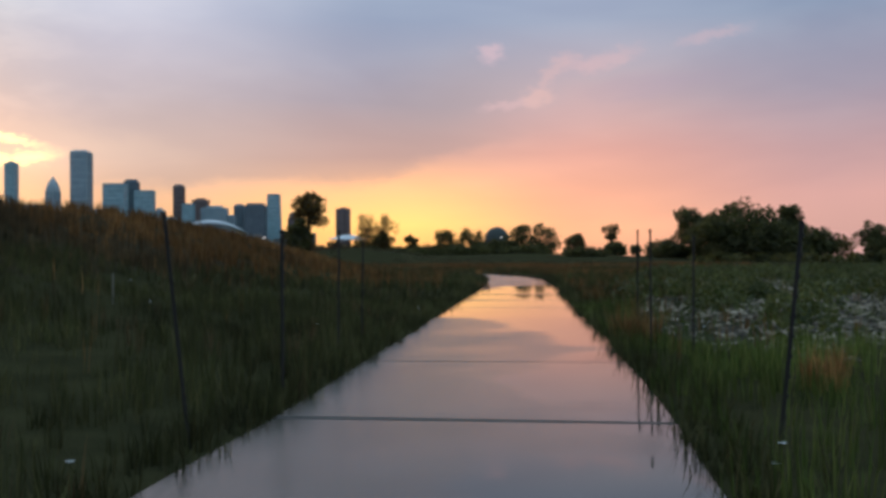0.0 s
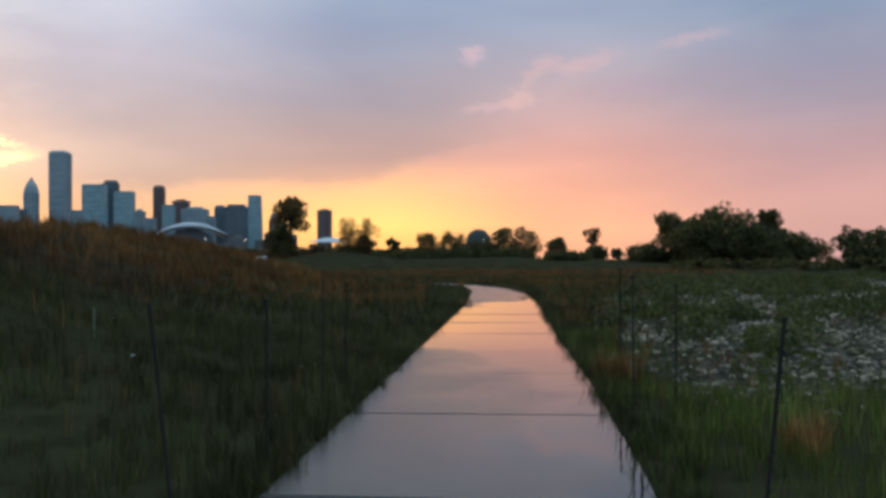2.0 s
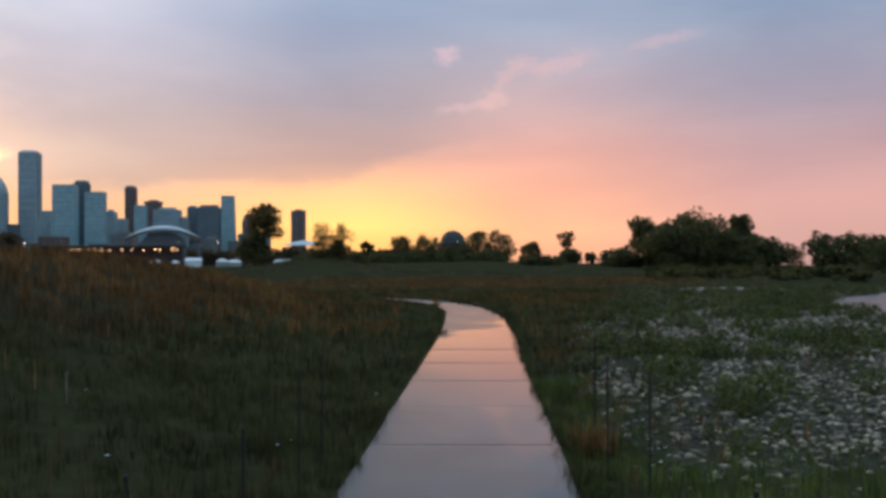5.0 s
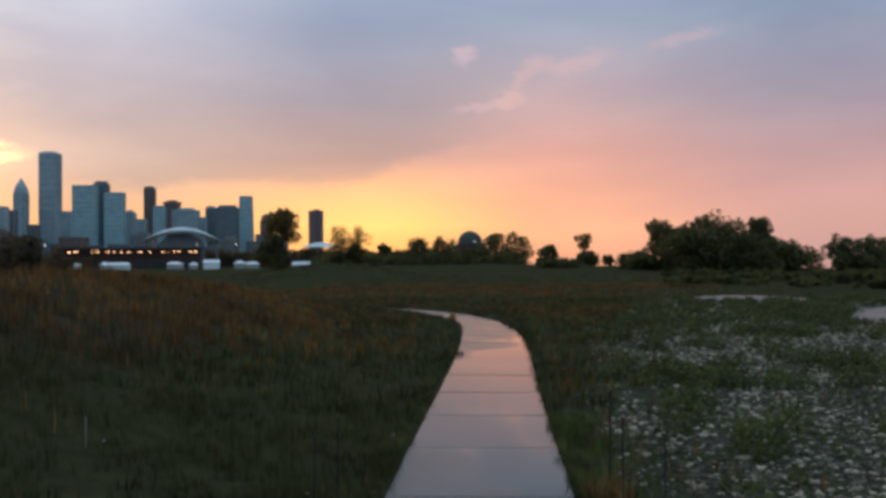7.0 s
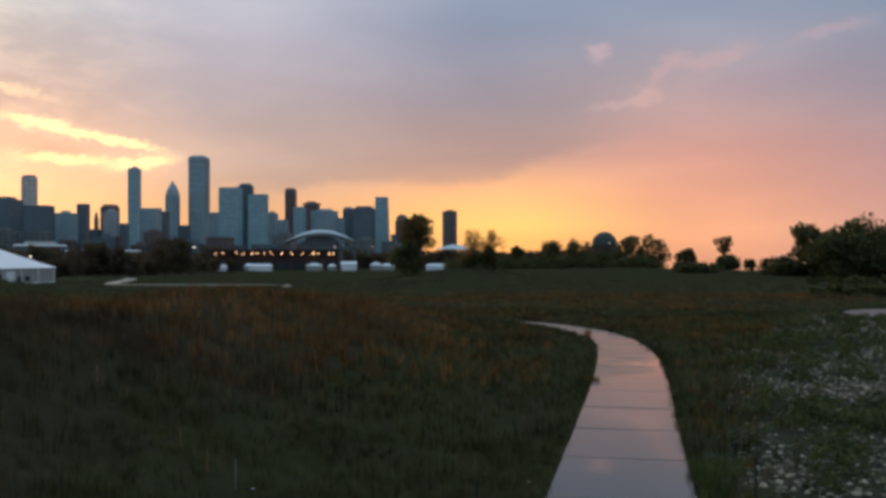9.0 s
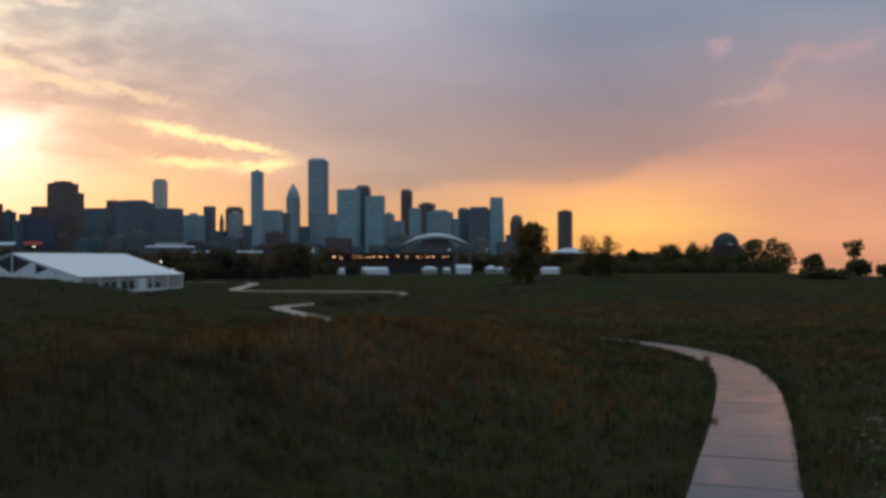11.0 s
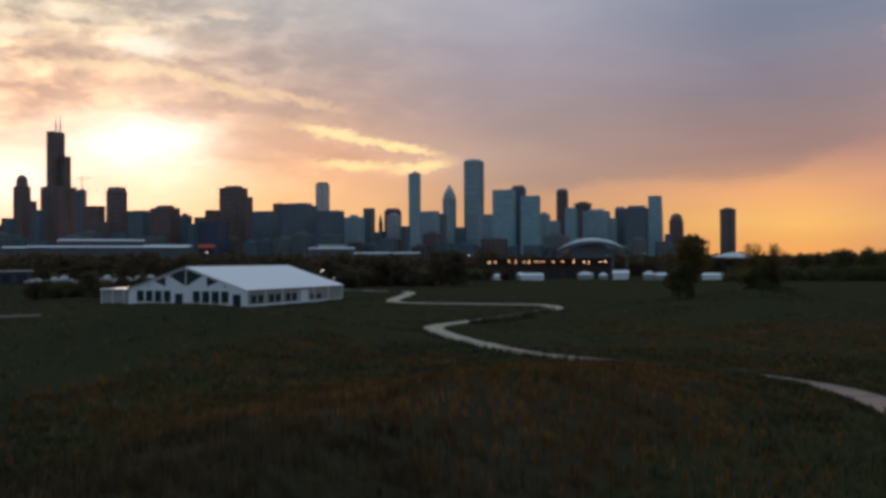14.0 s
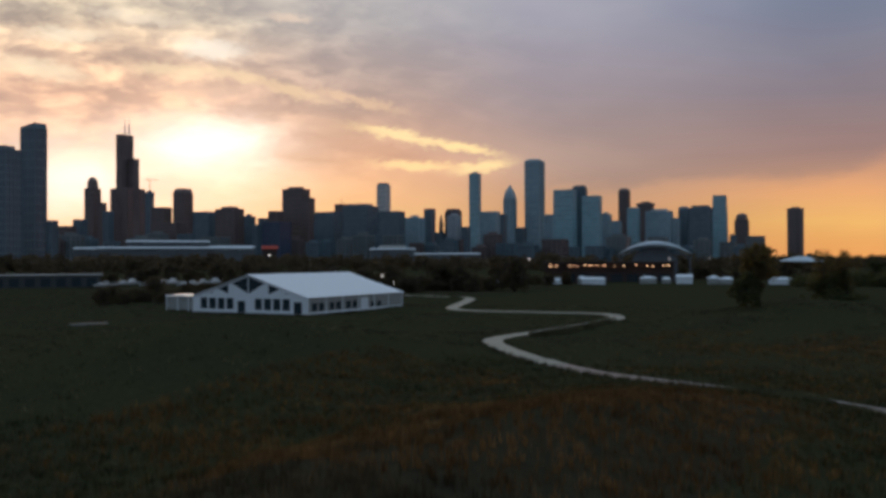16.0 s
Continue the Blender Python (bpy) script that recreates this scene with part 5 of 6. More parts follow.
awning = base_at("red_awning", -646.3, 848.4, 0, "red-lit awning above a dark kiosk", "awning", 39)
bm = bmesh.new()
loft(bm, [[(-9, -2, 21), (9, -2, 21), (9, 2, 23), (-9, 2, 23)], [(-9, -2, 21.4), (9, -2, 21.4), (9, 2, 25), (-9, 2, 25)]])
part("canopy", bm, RED_AWNING, awning)
bm = bmesh.new()
box(bm, -8, 8, -1, 3, -1, 21)
part("kiosk", bm, DARK_TIMBER, awning)

dome = base_at("planetarium", 55.4, 956.8, 0, "dark domed planetarium among trees", "planetarium")
bm = bmesh.new()
loft(bm, [[(r * math.cos(a * 6.2832 / 36), r * math.sin(a * 6.2832 / 36), z) for a in range(36)] for r, z in
          [(13.2, 17.5)] + [(12.8 * math.cos(i * 0.157), 18.5 + 12.8 * math.sin(i * 0.157)) for i in range(10)] + [(0.3, 31.4)]])
cupola = part("dome", bm, DOME_METAL, dome, "dark metal dome", True)
bm = bmesh.new()
loft(bm, [[(r * math.cos((a + 0.5) * 6.2832 / 12), r * math.sin((a + 0.5) * 6.2832 / 12), z) for a in range(12)] for r, z in ((20, -3), (20, 11), (16, 11), (16, 17.4))])
part("drum", bm, DARK_TIMBER, dome)
# glowing block added for a glint on the dome metal, not an opening
bm = bmesh.new()
box(bm, 3.4, 4.3, -12.9, -11.2, 19.7, 20.3)
part("window", bm, WHITE_BULB, cupola, "small glowing block for a glint on the dome")


# ---- the city ----
def tower(name, x, y, w, d, h, mats, label, top="flat", cap=0.0, cap_mat=None, mast=0, rise=0, pier=8.0):
    """A high building: glazed core, piers and storey bands, and its own roof."""
    wall, glass = mats
    root = base_at(name, x, y, -2, label, "tower", 0, "city towers")
    sh = h if top not in ("slant", "chamfer") else h - (14 if top == "chamfer" else 10)
    a, b = w / 2, d / 2
    shrink = (lambda z: 1 - 0.22 * (z / sh) ** 1.5) if top == "taper" else (lambda z: 1.0)
    bm = bmesh.new()
    levels = [0, sh] if top != "taper" else [sh * i / 8 for i in range(9)]
    loft(bm, [[(-a * shrink(z) + 0.8, -b * shrink(z) + 0.8, z), (a * shrink(z) - 0.8, -b * shrink(z) + 0.8, z), (a * shrink(z) - 0.8, b * shrink(z) - 0.8, z), (-a * shrink(z) + 0.8, b * shrink(z) - 0.8, z)] for z in levels])
    part("glazing", bm, glass, root)
    bm = bmesh.new()
    for half, other, flip in ((a, b, False), (b, a, True)):
        n = max(2, round(2 * half / pier))
        for i in range(n + 1):
            c = -half + 2 * half * i / n
            wd = 1.1 if 0 < i < n else 1.6
            for s in (-1, 1):
                z0, k0, k1 = 0, 1.0, shrink(sh)
                pts = [(c - wd / 2, s * (other - 0.9)), (c + wd / 2, s * (other - 0.9)), (c + wd / 2, s * other), (c - wd / 2, s * other)]
                if s < 0:
                    pts = pts[::-1]
                if flip:
                    pts = [(q, p) for p, q in pts][::-1]
                loft(bm, [[(p * k, q * k, z) for p, q in pts] for z, k in [(zz, shrink(zz)) for zz in levels]])
    tagged(part("pier_grid", bm, wall, root), kind="stuff")
    bm = bmesh.new()
    step = max(8.0, h / 16)
    z = step
    while z < sh - 2:
        k = shrink(z)
        box(bm, -a * k + 0.25, a * k - 0.25, -b * k + 0.25, b * k - 0.25, z - 0.9, z + 0.9)
        z += step
    tagged(part("facade_relief", bm, wall, root), kind="stuff")
    k = shrink(sh)
    bm = bmesh.new()
    if top == "slant":
        loft(bm, [[(-a, -b, sh), (a, -b, sh), (a, b, sh), (-a, b, sh)], [(-a, -b, h - 6), (a * 0.9, -b, h), (a * 0.9, b, h), (-a, b, h - 6)]])
    elif top == "chamfer":
        loft(bm, [[(-a, -b, sh), (a, -b, sh), (a, b, sh), (-a, b, sh)], [(-a * 0.8, -b * 0.8, h), (a * 0.8, -b * 0.8, h), (a * 0.8, b * 0.8, h), (-a * 0.8, b * 0.8, h)]])
    elif top == "spire":
        loft(bm, [[(-a, -b, sh), (a, -b, sh), (a, b, sh), (-a, b, sh)], [(-a * 0.72, -b * 0.72, sh + rise * 0.45), (a * 0.72, -b * 0.72, sh + rise * 0.45), (a * 0.72, b * 0.72, sh + rise * 0.45), (-a * 0.72, b * 0.72, sh + rise * 0.45)],
                  [(-0.6, -0.6, sh + rise), (0.6, -0.6, sh + rise), (0.6, 0.6, sh + rise), (-0.6, 0.6, sh + rise)]])
    elif top == "chevron":
        loft(bm, [[(-a * q, -b * q, sh + t * rise), (a * q, -b * q, sh + t * rise), (a * q, b * q, sh + t * rise), (-a * q, b * q, sh + t * rise)] for q, t in ((1.0, 0), (0.86, 0.3), (0.84, 0.3), (0.6, 0.6), (0.57, 0.6), (0.2, 0.86), (0.03, 1.0))])
        for s in (-1, 1):
            box(bm, s * a * 0.3 - 1.4, s * a * 0.3 + 1.4, -b - 1.2, -b + 2, sh * 0.25, sh + rise * 0.42)
    elif top == "bevel":
        loft(bm, [[(-a * q, -b * q, sh + t), (a * q, -b * q, sh + t), (a * q, b * q, sh + t), (-a * q, b * q, sh + t)] for q, t in ((1.0, 0), (1.0, 1.5), (0.97, 1.6), (0.97, 4.5), (0.72, 8.0), (0.7, 9.5))])
    elif top == "lantern":
        loft(bm, [[(r * a * math.cos(i * 0.5236), r * b * math.sin(i * 0.5236), sh + t * rise) for i in range(12)] for r, t in ((1.0, 0), (1.0, 0.4), (0.85, 0.72), (0.5, 0.93), (0.12, 1.0))])
    elif top == "round":
        loft(bm, [[(-a * q, -b * q, sh + t), (a * q, -b * q, sh + t), (a * q, b * q, sh + t), (-a * q, b * q, sh + t)] for q, t in ((1.0, 0), (0.94, 4), (0.78, 7.5), (0.5, 9.5))])
    elif top == "crown":
        box(bm, -a * 1.15, a * 1.15, -b * 1.15, b * 1.15, sh, sh + 7)
        box(bm, -a * 0.6, a * 0.6, -b * 0.6, b * 0.6, sh + 7, sh + 12)
    else:
        box(bm, -a * k, a * k, -b * k, b * k, sh, sh + 2.2)
    roof = part("roof", bm, wall, root)
    if cap:
        bm = bmesh.new()
        box(bm, -a * cap, a * cap, -b * cap, b * cap, sh + 2.2, sh + 8.5)
        part("roof_plant", bm, (cap_mat or mats)[0], roof)
    if mast:
        bm = bmesh.new()
        limb(bm, (0, 0, sh + 2), (0, 0, sh + 8 + mast), 0.8, 0.3, 6)
        part("mast", bm, STEEL, roof)


def stepped_tower(x, y, w, h1, h2, h3, h4):
    """The black stepped tower of bundled square tubes with two masts."""
    root = base_at("stepped_tower", x, y, -2, "black stepped skyscraper with two tall roof masts", "tower", 0, "city towers")
    t = w / 3
    wall, glass = BROWN_FACADE
    for i in range(3):
        for j in range(3):
            corner = i != 1 and j != 1
            h = h1 if corner else (h2 if (i == 2 or j == 2) and not (i == 1 and j == 1) else h3)
            if i == 0 and j == 1:
                h = h3
            bm = bmesh.new()
            x0, y0 = -w / 2 + i * t, -w / 2 + j * t
            box(bm, x0 + 0.2, x0 + t - 0.2, y0 + 0.2, y0 + t - 0.2, 0, h)
            tube = part("tube", bm, wall if not corner else glass, root)
            bm = bmesh.new()
            for k in range(6):
                c = t * (k + 0.5) / 6
                for s in (y0 - 0.1, y0 + t - 0.7):
                    box(bm, x0 + c - 0.5, x0 + c + 0.5, s, s + 0.8, 0, h - 1)
                for s in (x0 - 0.1, x0 + t - 0.7):
                    box(bm, s, s + 0.8, y0 + c - 0.5, y0 + c + 0.5, 0, h - 1)
            tagged(part("facade_relief", bm, wall, tube), kind="stuff")
    for s in (-9, 10):
        bm = bmesh.new()
        limb(bm, (s - 4, 0, h3 - 2), (s - 4, 0, h3 + 30), 2.6, 2.2, 8)
        limb(bm, (s - 4, 0, h3 + 30), (s - 4, 0, h4), 1.6, 0.7, 8)
        part("mast", bm, PALE_METAL, root, "pale roof mast")


def lobed_tower(x, y, r, h):
    root = base_at("lobed_tower", x, y, -2, "dark tower with three rounded glass lobes", "tower", 0, "city towers")
    def ring(q, z):
        return [(q * r * (0.78 + 0.22 * math.cos(3 * (a + 0.52))) * math.cos(a), q * r * (0.78 + 0.22 * math.cos(3 * (a + 0.52))) * math.sin(a), z) for a in [i * 6.2832 / 48 for i in range(48)]]
    bm = bmesh.new()
    loft(bm, [ring(1, 0), ring(1, h)])
    part("shaft", bm, BROWN_FACADE[1], root, smooth=False)
    bm = bmesh.new()
    z = 9
    while z < h - 4:
        loft(bm, [ring(1.012, z), ring(1.012, z + 1.6)])
        z += 9
    tagged(part("facade_relief", bm, BROWN_FACADE[0], root), kind="stuff")
    bm = bmesh.new()
    loft(bm, [ring(1.0, h), ring(0.98, h + 3)])
    loft(bm, [[(r * 0.45 * math.cos(i * 0.5236), r * 0.45 * math.sin(i * 0.5236), zz) for i in range(12)] for zz in (h + 3, h + 8)])
    part("roof", bm, BROWN_FACADE[0], root)


tower("office_tower", -1266, 978, 74, 30, 179, HAZY_DARK, "dark grey residential slab with a flat roof", cap=.7)
tower("office_tower", -1316, 1085, 35, 24, 240, HAZY_DARK, "tall blue glass tower with a slanting roof", top="slant")
tower("office_tower", -1541, 1315, 15, 15, 89, HAZY_DARK, "low dark city block beside the glass tower")
tower("office_tower", -1843, 1615, 35, 28, 92, BROWN_FACADE, "low brown city block with a flat roof")
tower("office_tower", -1903, 1709, 24, 24, 113, HAZY_DARK, "low dark city block under the round-topped tower")
tower("office_tower", -2392, 2200, 36, 36, 245, BROWN_FACADE, "brown stone tower with a rounded lantern top", top="lantern", rise=37)
tower("office_tower", -2333, 2186, 18, 18, 194, BROWN_FACADE, "brown office block leaning on a taller tower")
tower("office_tower", -1935, 1833, 19, 19, 140, HAZY_DARK, "dark city block at the foot of the black tower")
tower("office_tower", -1612, 2054, 19, 19, 105, HAZY_DARK, "small dark city block with a flat roof")
tower("office_tower", -2157, 2213, 19, 19, 218, HAZY_DARK, "dark tower under construction with open floors", top="crown")
tower("office_tower", -1984, 2084, 48, 33, 164, BROWN_FACADE, "brown office block with a flat roof")
tower("office_tower", -2011, 2204, 42, 42, 230, BROWN_FACADE, "dark brown tower with a chamfered top", top="chamfer")
tower("office_tower", -1823, 2087, 56, 34, 147, HAZY_DARK, "dark office block with a flat roof")
tower("office_tower", -1702, 2051, 68, 41, 150, BROWN_FACADE, "broad dark brown office block", cap=.6)
tower("office_tower", -1727, 2167, 27, 27, 135, HAZY_DARK, "dark office block with a stepped roof", cap=.4)
tower("office_tower", -1693, 2193, 25, 25, 130, HAZY_DARK, "small dark office block")
tower("office_tower", -1601, 2129, 31, 31, 145, BROWN_FACADE, "dark brown city block with a flat roof")
tower("office_tower", -1681, 2335, 68, 48, 223, BROWN_FACADE, "broad dark red-brown office tower", cap=.6)
tower("office_tower", -1623, 2311, 32, 32, 193, BROWN_FACADE, "dark red-brown tower wing beside its taller twin")
tower("office_tower", -1484, 2213, 66, 39, 143, HAZY_DARK, "long dark office block with a flat roof")
tower("office_tower", -1684, 2592, 32, 32, 190, BROWN_FACADE, "brown office tower with a thin roof mast", mast=12)
tower("office_tower", -1350, 2173, 79, 56, 153, HAZY_DARK, "broad dark office block with a domed roof", cap=.7)
tower("office_tower", -1674, 2848, 35, 35, 271, SKY_WHITE_FACADE, "slender tower painted pale for reflected sky", cap=.8, cap_mat=HAZY_DARK)
tower("office_tower", -1224, 2124, 57, 40, 134, HAZY_DARK, "dark glass office block")
tower("office_tower", -1273, 2340, 47, 38, 127, HAZY_STONE, "grey stone city block with a crown", cap=.4)
tower("apartment_tower", -1334, 2550, 26, 26, 164, HAZY_DARK, "dark narrow apartment tower")
tower("office_tower", -1351, 2661, 9, 9, 128, BROWN_FACADE, "thin brown stone tower with a pointed top", top="spire", rise=25)
tower("office_tower", -1255, 2470, 25, 25, 88, HAZY_DARK, "low dark block between towers")
tower("office_tower", -1222, 2487, 40, 32, 151, BROWN_FACADE, "brown tower behind a pale apartment block", cap=.8)
tower("apartment_tower", -1193, 2434, 33, 20, 135, PALE_FACADE, "pale apartment block before a brown tower", cap=.5)
tower("office_tower", -1143, 2407, 19, 19, 101, HAZY_DARK, "dark low block beside a pale tower")
tower("office_tower", -1593, 3443, 39, 31, 355, HAZY_BLUE, "slender blue glass tower with a stepped roof", cap=.5, mast=14)
tower("apartment_tower", -1124, 2533, 54, 27, 149, HAZY_STONE, "grey slab apartment block")
tower("office_tower", -1155, 2693, 24, 24, 148, HAZY_DARK, "dark slab behind a grey block")
tower("office_tower", -1225, 2930, 35, 35, 213, HAZY_STONE, "grey stone tower with a steep pointed top", top="chevron", rise=50)
tower("office_tower", -1079, 2667, 26, 26, 105, HAZY_DARK, "low dark block at the foot of the white tower")
tower("office_tower", -1167, 3012, 53, 53, 343, HAZY_STONE, "very tall grey stone tower with narrow piers", top="bevel", pier=5)
tower("office_tower", -1033, 2799, 30, 30, 149, HAZY_STONE, "low grey block beside the tallest stone tower")
tower("office_tower", -918, 2615, 59, 35, 211, HAZY_BLUE, "broad blue glass office tower")
tower("office_tower", -894, 2679, 37, 30, 221, HAZY_DARK, "dark glass tower with a plant storey", cap=.8)
tower("office_tower", -795, 2488, 47, 28, 182, HAZY_BLUE, "blue glass tower with strong floor bands")
tower("apartment_tower", -836, 2753, 28, 28, 143, HAZY_STONE, "grey apartment block with a stepped roof", cap=.5)
tower("apartment_tower", -777, 2660, 26, 26, 119, HAZY_STONE, "low grey apartment block")
tower("office_tower", -841, 2974, 30, 30, 229, BROWN_FACADE, "dark brown tower with a rounded top", top="round")
tower("office_tower", -701, 2570, 27, 27, 151, HAZY_BLUE, "blue glass block with a flat roof")
tower("office_tower", -749, 2889, 42, 34, 176, BROWN_FACADE, "brown tower with a wide flat crown", top="crown")
tower("apartment_tower", -658, 2692, 71, 35, 145, HAZY_STONE, "broad grey apartment block with balconies", cap=.6)
tower("apartment_tower", -614, 2702, 21, 21, 125, HAZY_STONE, "low grey apartment block")
tower("apartment_tower", -613, 2811, 28, 28, 156, HAZY_DARK, "dark apartment tower with a rounded roof", top="round")
tower("apartment_tower", -545, 2717, 58, 40, 153, HAZY_DARK, "broad dark blue apartment tower", cap=.8)
tower("office_tower", -551, 3041, 47, 40, 208, HAZY_BLUE, "slender pale blue glass tower that tapers upward", top="taper")
tower("office_tower", -441, 2627, 14, 14, 74, HAZY_DARK, "low dark block by the lakefront")
tower("office_tower", -452, 2841, 35, 35, 122, BROWN_FACADE, "brown tower with a small domed lantern", top="lantern", rise=21)
lobed_tower(-400, 3751, 33, 195)
tower("city_block", -1706, 1830, 62, 40, 104, BROWN_FACADE, "low hazy city block below the towers")
def tower_crane(x, y, foot, h, reach, turn):
    """A lattice mast with a long jib and a short counter jib."""
    root = base_at("tower_crane", x, y, foot, "thin dark tower crane above an unfinished tower", "crane", turn)
    bm = bmesh.new()
    for px in (-1, 1):
        for py in (-1, 1):
            limb(bm, (px, py, 0), (px, py, h), 0.35, 0.35, 4)
    for k in range(int(h / 4)):
        limb(bm, (-1, -1, 4 * k), (1, -1, 4 * k + 4), 0.2, 0.2, 4)
        limb(bm, (1, 1, 4 * k), (-1, 1, 4 * k + 4), 0.2, 0.2, 4)
    part("mast", bm, STEEL, root)
    bm = bmesh.new()
    limb(bm, (-reach * 0.35, 0, h), (reach, 0, h + 0.5), 1.0, 0.7, 4)
    limb(bm, (0, 0, h), (0, 0, h + 6), 0.5, 0.3, 4)
    limb(bm, (0, 0, h + 6), (reach * 0.8, 0, h + 0.8), 0.25, 0.25, 4)
    part("jib", bm, STEEL, root)
    bm = bmesh.new()
    box(bm, -reach * 0.35 - 2, -reach * 0.35 + 2, -1.2, 1.2, h - 3, h + 0.4)
    part("counterweight", bm, SHELL_GREY, root)


tower_crane(-2157, 2213, 224, 38, 26, 35)
tower("office_tower", -1262, 1680, 48, 40, 92, NAVY_FACADE, "low navy blue glass block before brown towers")
stepped_tower(-2370, 2330, 80, 251, 351, 431, 488)

# lower blocks that close the gaps between the high ones
rng = random.Random(67)
for i in range(46):
    bearing, dist = 7.0 + 0.986 * i + rng.uniform(-0.3, 0.3), rng.uniform(2180, 2450)
    if 2.8 < bearing < 8.0:
        continue
    h = rng.uniform(34, 74) if bearing > 22.5 else rng.uniform(30, 62)
    w = rng.uniform(26, 52)
    tower("city_block", -math.sin(radians(bearing)) * dist, math.cos(radians(bearing)) * dist, w, w * rng.uniform(0.5, 1), h, rng.choice((HAZY_DARK, GREY_FACADE, BROWN_FACADE, HAZY_DARK)), "low hazy city block below the towers", cap=rng.choice((0, 0.5)), pier=12)

# ---- the stony field ----
def stone_mesh(seed):
    r = random.Random(seed)
    bm = bmesh.new()
    bmesh.ops.create_icosphere(bm, subdivisions=1, radius=0.5)
    for v in bm.verts:
        k = r.uniform(0.72, 1.18)
        v.co = Vector((v.co.x * k * 1.15, v.co.y * k * 0.85, max(-0.2, min(0.24, v.co.z * k * 0.4))))
    return mesh_of("stone", bm, STONE)


def rubble():
    root = tagged(new("rubble"), "field of pale rubble stones east of the path", "rubble", kind="structure")
    shapes = [stone_mesh(200 + i) for i in range(9)]
    r = random.Random(91)
    p = scatter(2600, 3, 24, 8.5, 45, 92, lambda x, y: clear(x, y, 2.4) * stony_field(x, y) * sig((bare(x, y) + 0.05) * 5))[:300]
    for (x, y), g in zip(p, ground(p[:, 0], p[:, 1])):
        s = r.uniform(0.09, 0.2)
        ob = new("stone", r.choice(shapes))
        ob.parent = root
        ob.matrix_world = pose(x, y, g + 0.05 * s, r.uniform(-16, 16), r.uniform(-16, 16), r.uniform(0, 360)) @ Matrix.Diagonal((s, s * r.uniform(0.6, 1), s * r.uniform(0.5, 1), 1))
    # small stones between them, in one mesh
    q = scatter(160000, 2.5, 46, 5.3, 79, 93, lambda x, y: clear(x, y, 2.4) * stony_field(x, y) * dry(x, y) * (0.12 + 0.88 * sig((bare(x, y) + 0.1) * 4)))
    rs = np.random.RandomState(94)
    n = len(q)
    ico = np.array([v.co[:] for v in shapes[0].vertices])
    tri = np.array([f.vertices[:] for f in shapes[0].polygons])
    k = rs.permutation(n)
    ico = np.stack([ico * rs.uniform(0.8, 1.2, (len(ico), 1)) for _ in range(12)])[rs.randint(0, 12, n)]
    size = (0.045 + 0.15 * rs.uniform(0, 1, n) ** 2.0) * rs.choice([0.7, 1, 1.3], n)
    a = rs.uniform(0, 6.28, n)
    v = ico * size[:, None, None]
    vx = v[:, :, 0] * np.cos(a)[:, None] - v[:, :, 1] * np.sin(a)[:, None] + q[:, :1]
    vy = v[:, :, 0] * np.sin(a)[:, None] + v[:, :, 1] * np.cos(a)[:, None] + q[:, 1:]
    vz = v[:, :, 2] * rs.uniform(0.6, 1.5, (n, 1)) + ground(q[:, 0], q[:, 1])[:, None] + 0.02
    verts = np.stack([vx, vy, vz], -1).reshape(-1, 3)
    faces = (tri[None] + np.arange(n)[:, None, None] * ico.shape[1]).reshape(-1, 3)
    ob = new("loose_stones", raw_mesh("loose_stones", verts, None, faces, (GRAVEL,)))
    ob.parent = root
    tagged(ob, "small loose pale stones", kind="stuff")


rubble()


# ---- small things by the path ----
def white_flower(x, y, h):
    top = base_at("white_flower", x, y, float(ground(x, y)[0]), "small white wild flower in the verge", "flower", x * 90, "wild flowers")
    bm = bmesh.new()
    limb(bm, (0, 0, -0.02), (0.01, 0, h), 0.003, 0.002, 5)
    part("stem", bm, GREEN_BLADES, top)
    bm = bmesh.new()
    for i in range(7):
        a = i * 0.8976
        c, d = Vector((math.cos(a), math.sin(a), 0.25)), Vector((-math.sin(a), math.cos(a), 0))
        v = [bm.verts.new(Vector((0.01, 0, h)) + c * p + d * q) for p, q in ((0.004, 0), (0.018, 0.009), (0.032, 0), (0.018, -0.009))]
        bm.faces.new(v)
    bmesh.ops.solidify(bm, geom=bm.faces[:], thickness=0.0015)
    part("blossom", bm, WHITE_VINYL, top, "white blossom")


for row in ((1.75, 4.9, 0.1), (-1.95, 4.9, 0.12), (1.9, 5.22, 0.14), (-1.72, 12.9, 0.2), (-1.6, 13.43, 0.18), (-3.21, 10.19, 0.5), (3.11, 11.13, 0.4), (3.41, 11.99, 0.42), (-4.81, 14.38, 0.6), (-0.5, 18.11, 0.2)):
    white_flower(*row)


# a pale stake in the grass of the ridge
stake = base_at("marker_stake", -5.7, 16.1, float(ground(-5.7, 16.1)[0]), "thin bleached wooden stake in the grass", "stake", 20)
bm = bmesh.new()
loft(bm, [[(-0.012, -0.012, z), (0.012, -0.012, z), (0.012, 0.012, z), (-0.012, 0.012, z)] for z in (-0.2, 0.5)] + [[(-0.004, -0.004, 0.54), (0.004, -0.004, 0.54), (0.004, 0.004, 0.54), (-0.004, 0.004, 0.54)]])
part("shaft", bm, PALE_STAKE, stake)


# ---- the path: wet concrete slabs with open joints ----
def grimy(y):
    """Whether the joint at y has opened and filled with dirt."""
    return y < 7.5 or min(abs(y - j) for j in (10.3, 13.9, 28.5, 46.0)) < 1.2


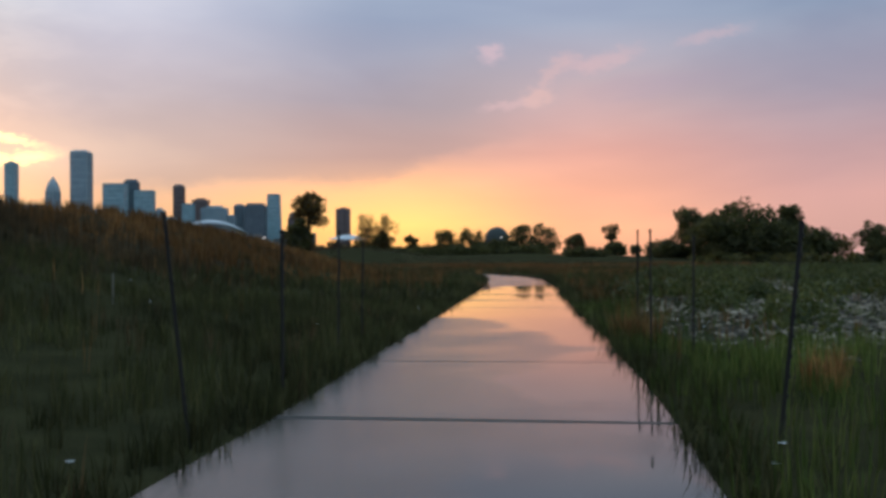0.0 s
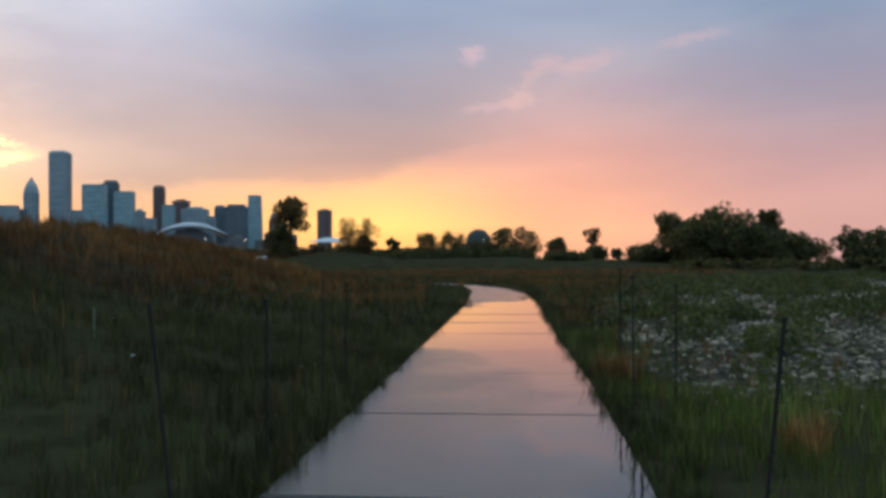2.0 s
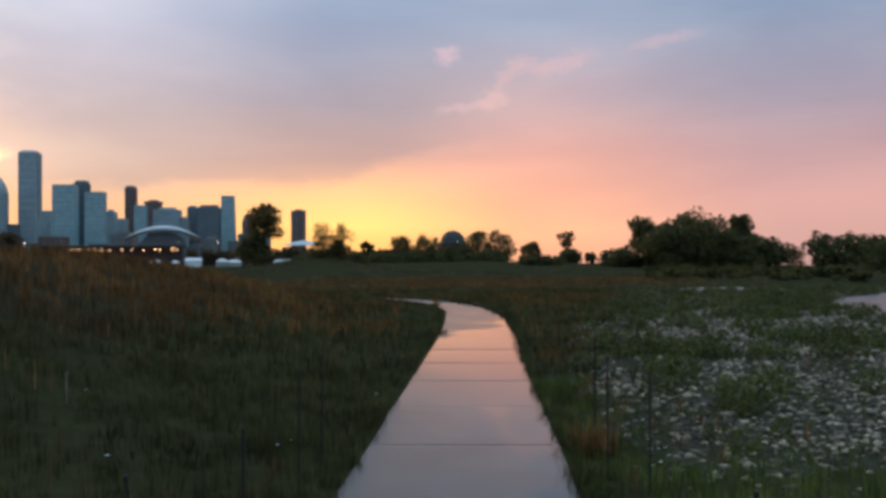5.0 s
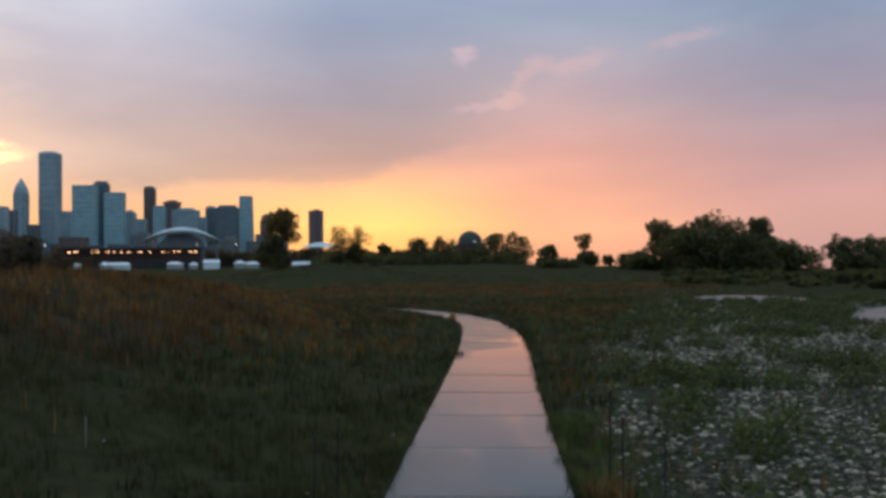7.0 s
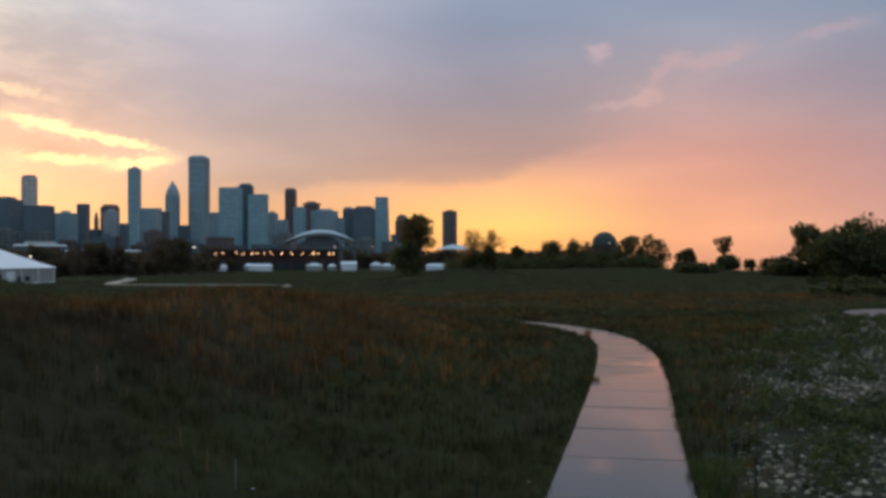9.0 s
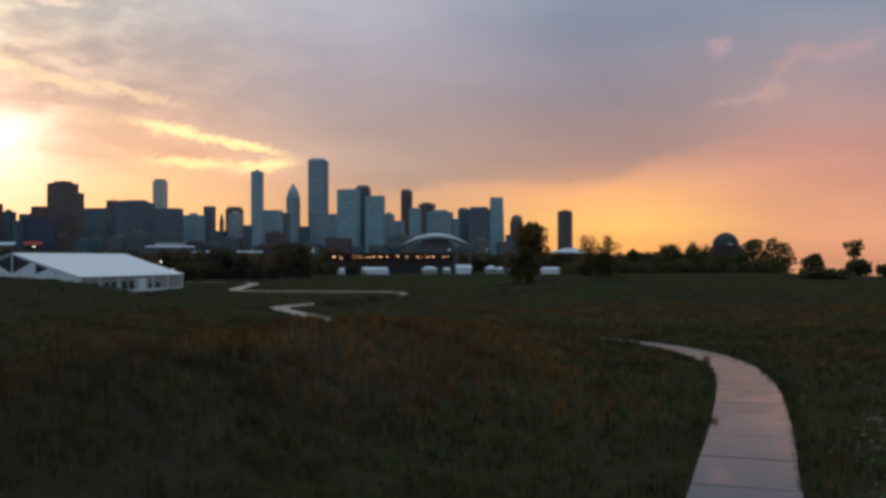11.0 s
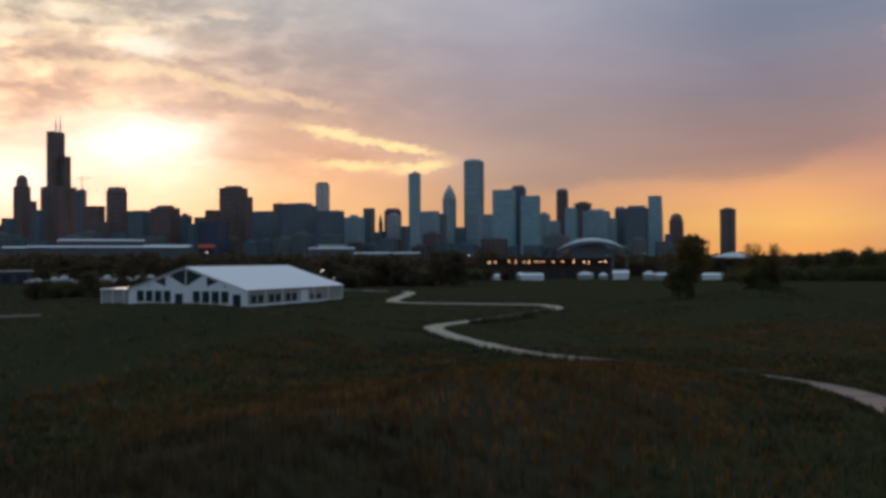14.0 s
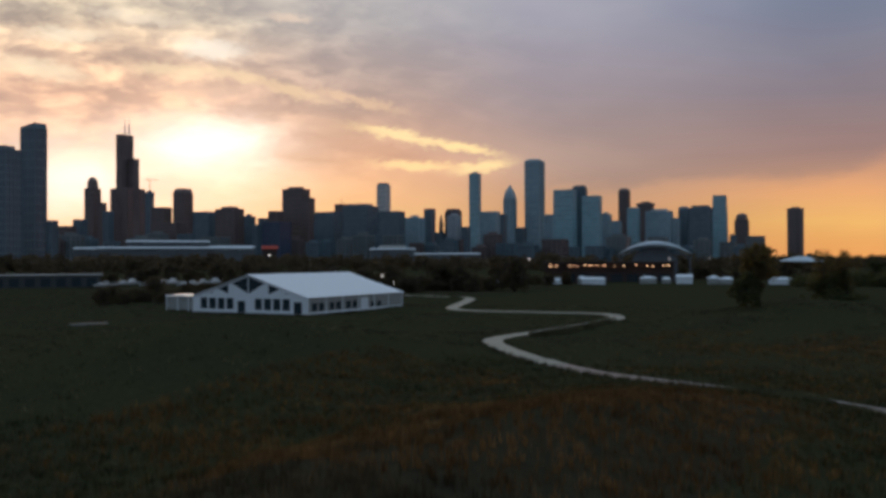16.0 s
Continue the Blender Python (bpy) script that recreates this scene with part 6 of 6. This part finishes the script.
def path_slabs():
    root = tagged(new("path"), "wet concrete path of large slabs that mirrors the sky", "path", kind="structure")
    r = random.Random(95)
    for line, first in ((WAY, True), (WAY_FAR, False)):
        pts, ways = spline(line, 0.05)
        start = int(np.argmin(np.abs(pts[:, 1] - 10.3))) % 73 if first else 0
        edges = list(range(start, len(pts), 73))
        if start:
            edges = [0] + edges
        for i0, i1 in zip(edges, edges[1:]):
            n = 7
            rows = []
            lift = r.uniform(-0.004, 0.004)
            tilt = r.uniform(-0.003, 0.003)
            jog = r.uniform(-0.02, 0.02)
            pitch = r.uniform(-0.014, 0.014)
            for k in range(n):
                t = i0 + (i1 - i0) * k / (n - 1)
                s0 = pts[int(round(t))].copy()
                d = ways[int(round(t))]
                if k == 0:
                    s0 += d * 0.014
                if k == n - 1:
                    s0 -= d * 0.014
                nrm = np.array([d[1], -d[0]])
                g = ground(s0[0], s0[1])[0] * min(max((s0[1] - 76.7) / 6, 0), 1) + 0.16 * min(max((s0[1] - 76.7) / 8, 0), 1)
                drop = 0.018 if k in (0, n - 1) else 0.0
                ring = []
                east_half = 1.46 - 0.24 * min(max((s0[1] - 40.5) / 12.8, 0), 1)
                west_half = float(np.interp(s0[1], [11, 25, 41, 53.3], [1.46, 1.27, 1.3, 1.22]))
                for side, z in ((-1, -0.16), (-1, 0.018), (-0.985, 0.036), (0.985, 0.036), (1, 0.018), (1, -0.16)):
                    off = side * (east_half if side > 0 else west_half)
                    q = s0 + nrm * (off + jog)
                    ring.append((q[0], q[1], g + z + lift + tilt * off + pitch * (k / (n - 1) - 0.5) - (drop if z > 0 else 0)))
                rows.append(ring)
                if k in (0, n - 1):
                    s1 = s0 + d * (0.035 if k == 0 else -0.035)
                    full = [(p[0] + (s1 - s0)[0], p[1] + (s1 - s0)[1], p[2] + (drop if j not in (0, 5) else 0)) for j, p in enumerate(ring)]
                    rows.insert(len(rows) if k == 0 else len(rows) - 1, full)
            bm = bmesh.new()
            loft(bm, rows)
            bm.faces.ensure_lookup_table()
            # grime along the open joints, thin along the tight ones
            for end, faces in ((i0, bm.faces[:6]), (i1, bm.faces[-8:])):
                for f in faces:
                    f.material_index = 1 if grimy(pts[end][1]) and first else 2
            slab = part("slab", bm, (WET_CONCRETE if pts[i0][1] < 55 else MIDDLE_CONCRETE if pts[i0][1] < 80 else DRY_CONCRETE) if first else DRY_CONCRETE, root)
            slab.data.materials.append(JOINT)
            slab.data.materials.append(TIGHT_JOINT)


path_slabs()
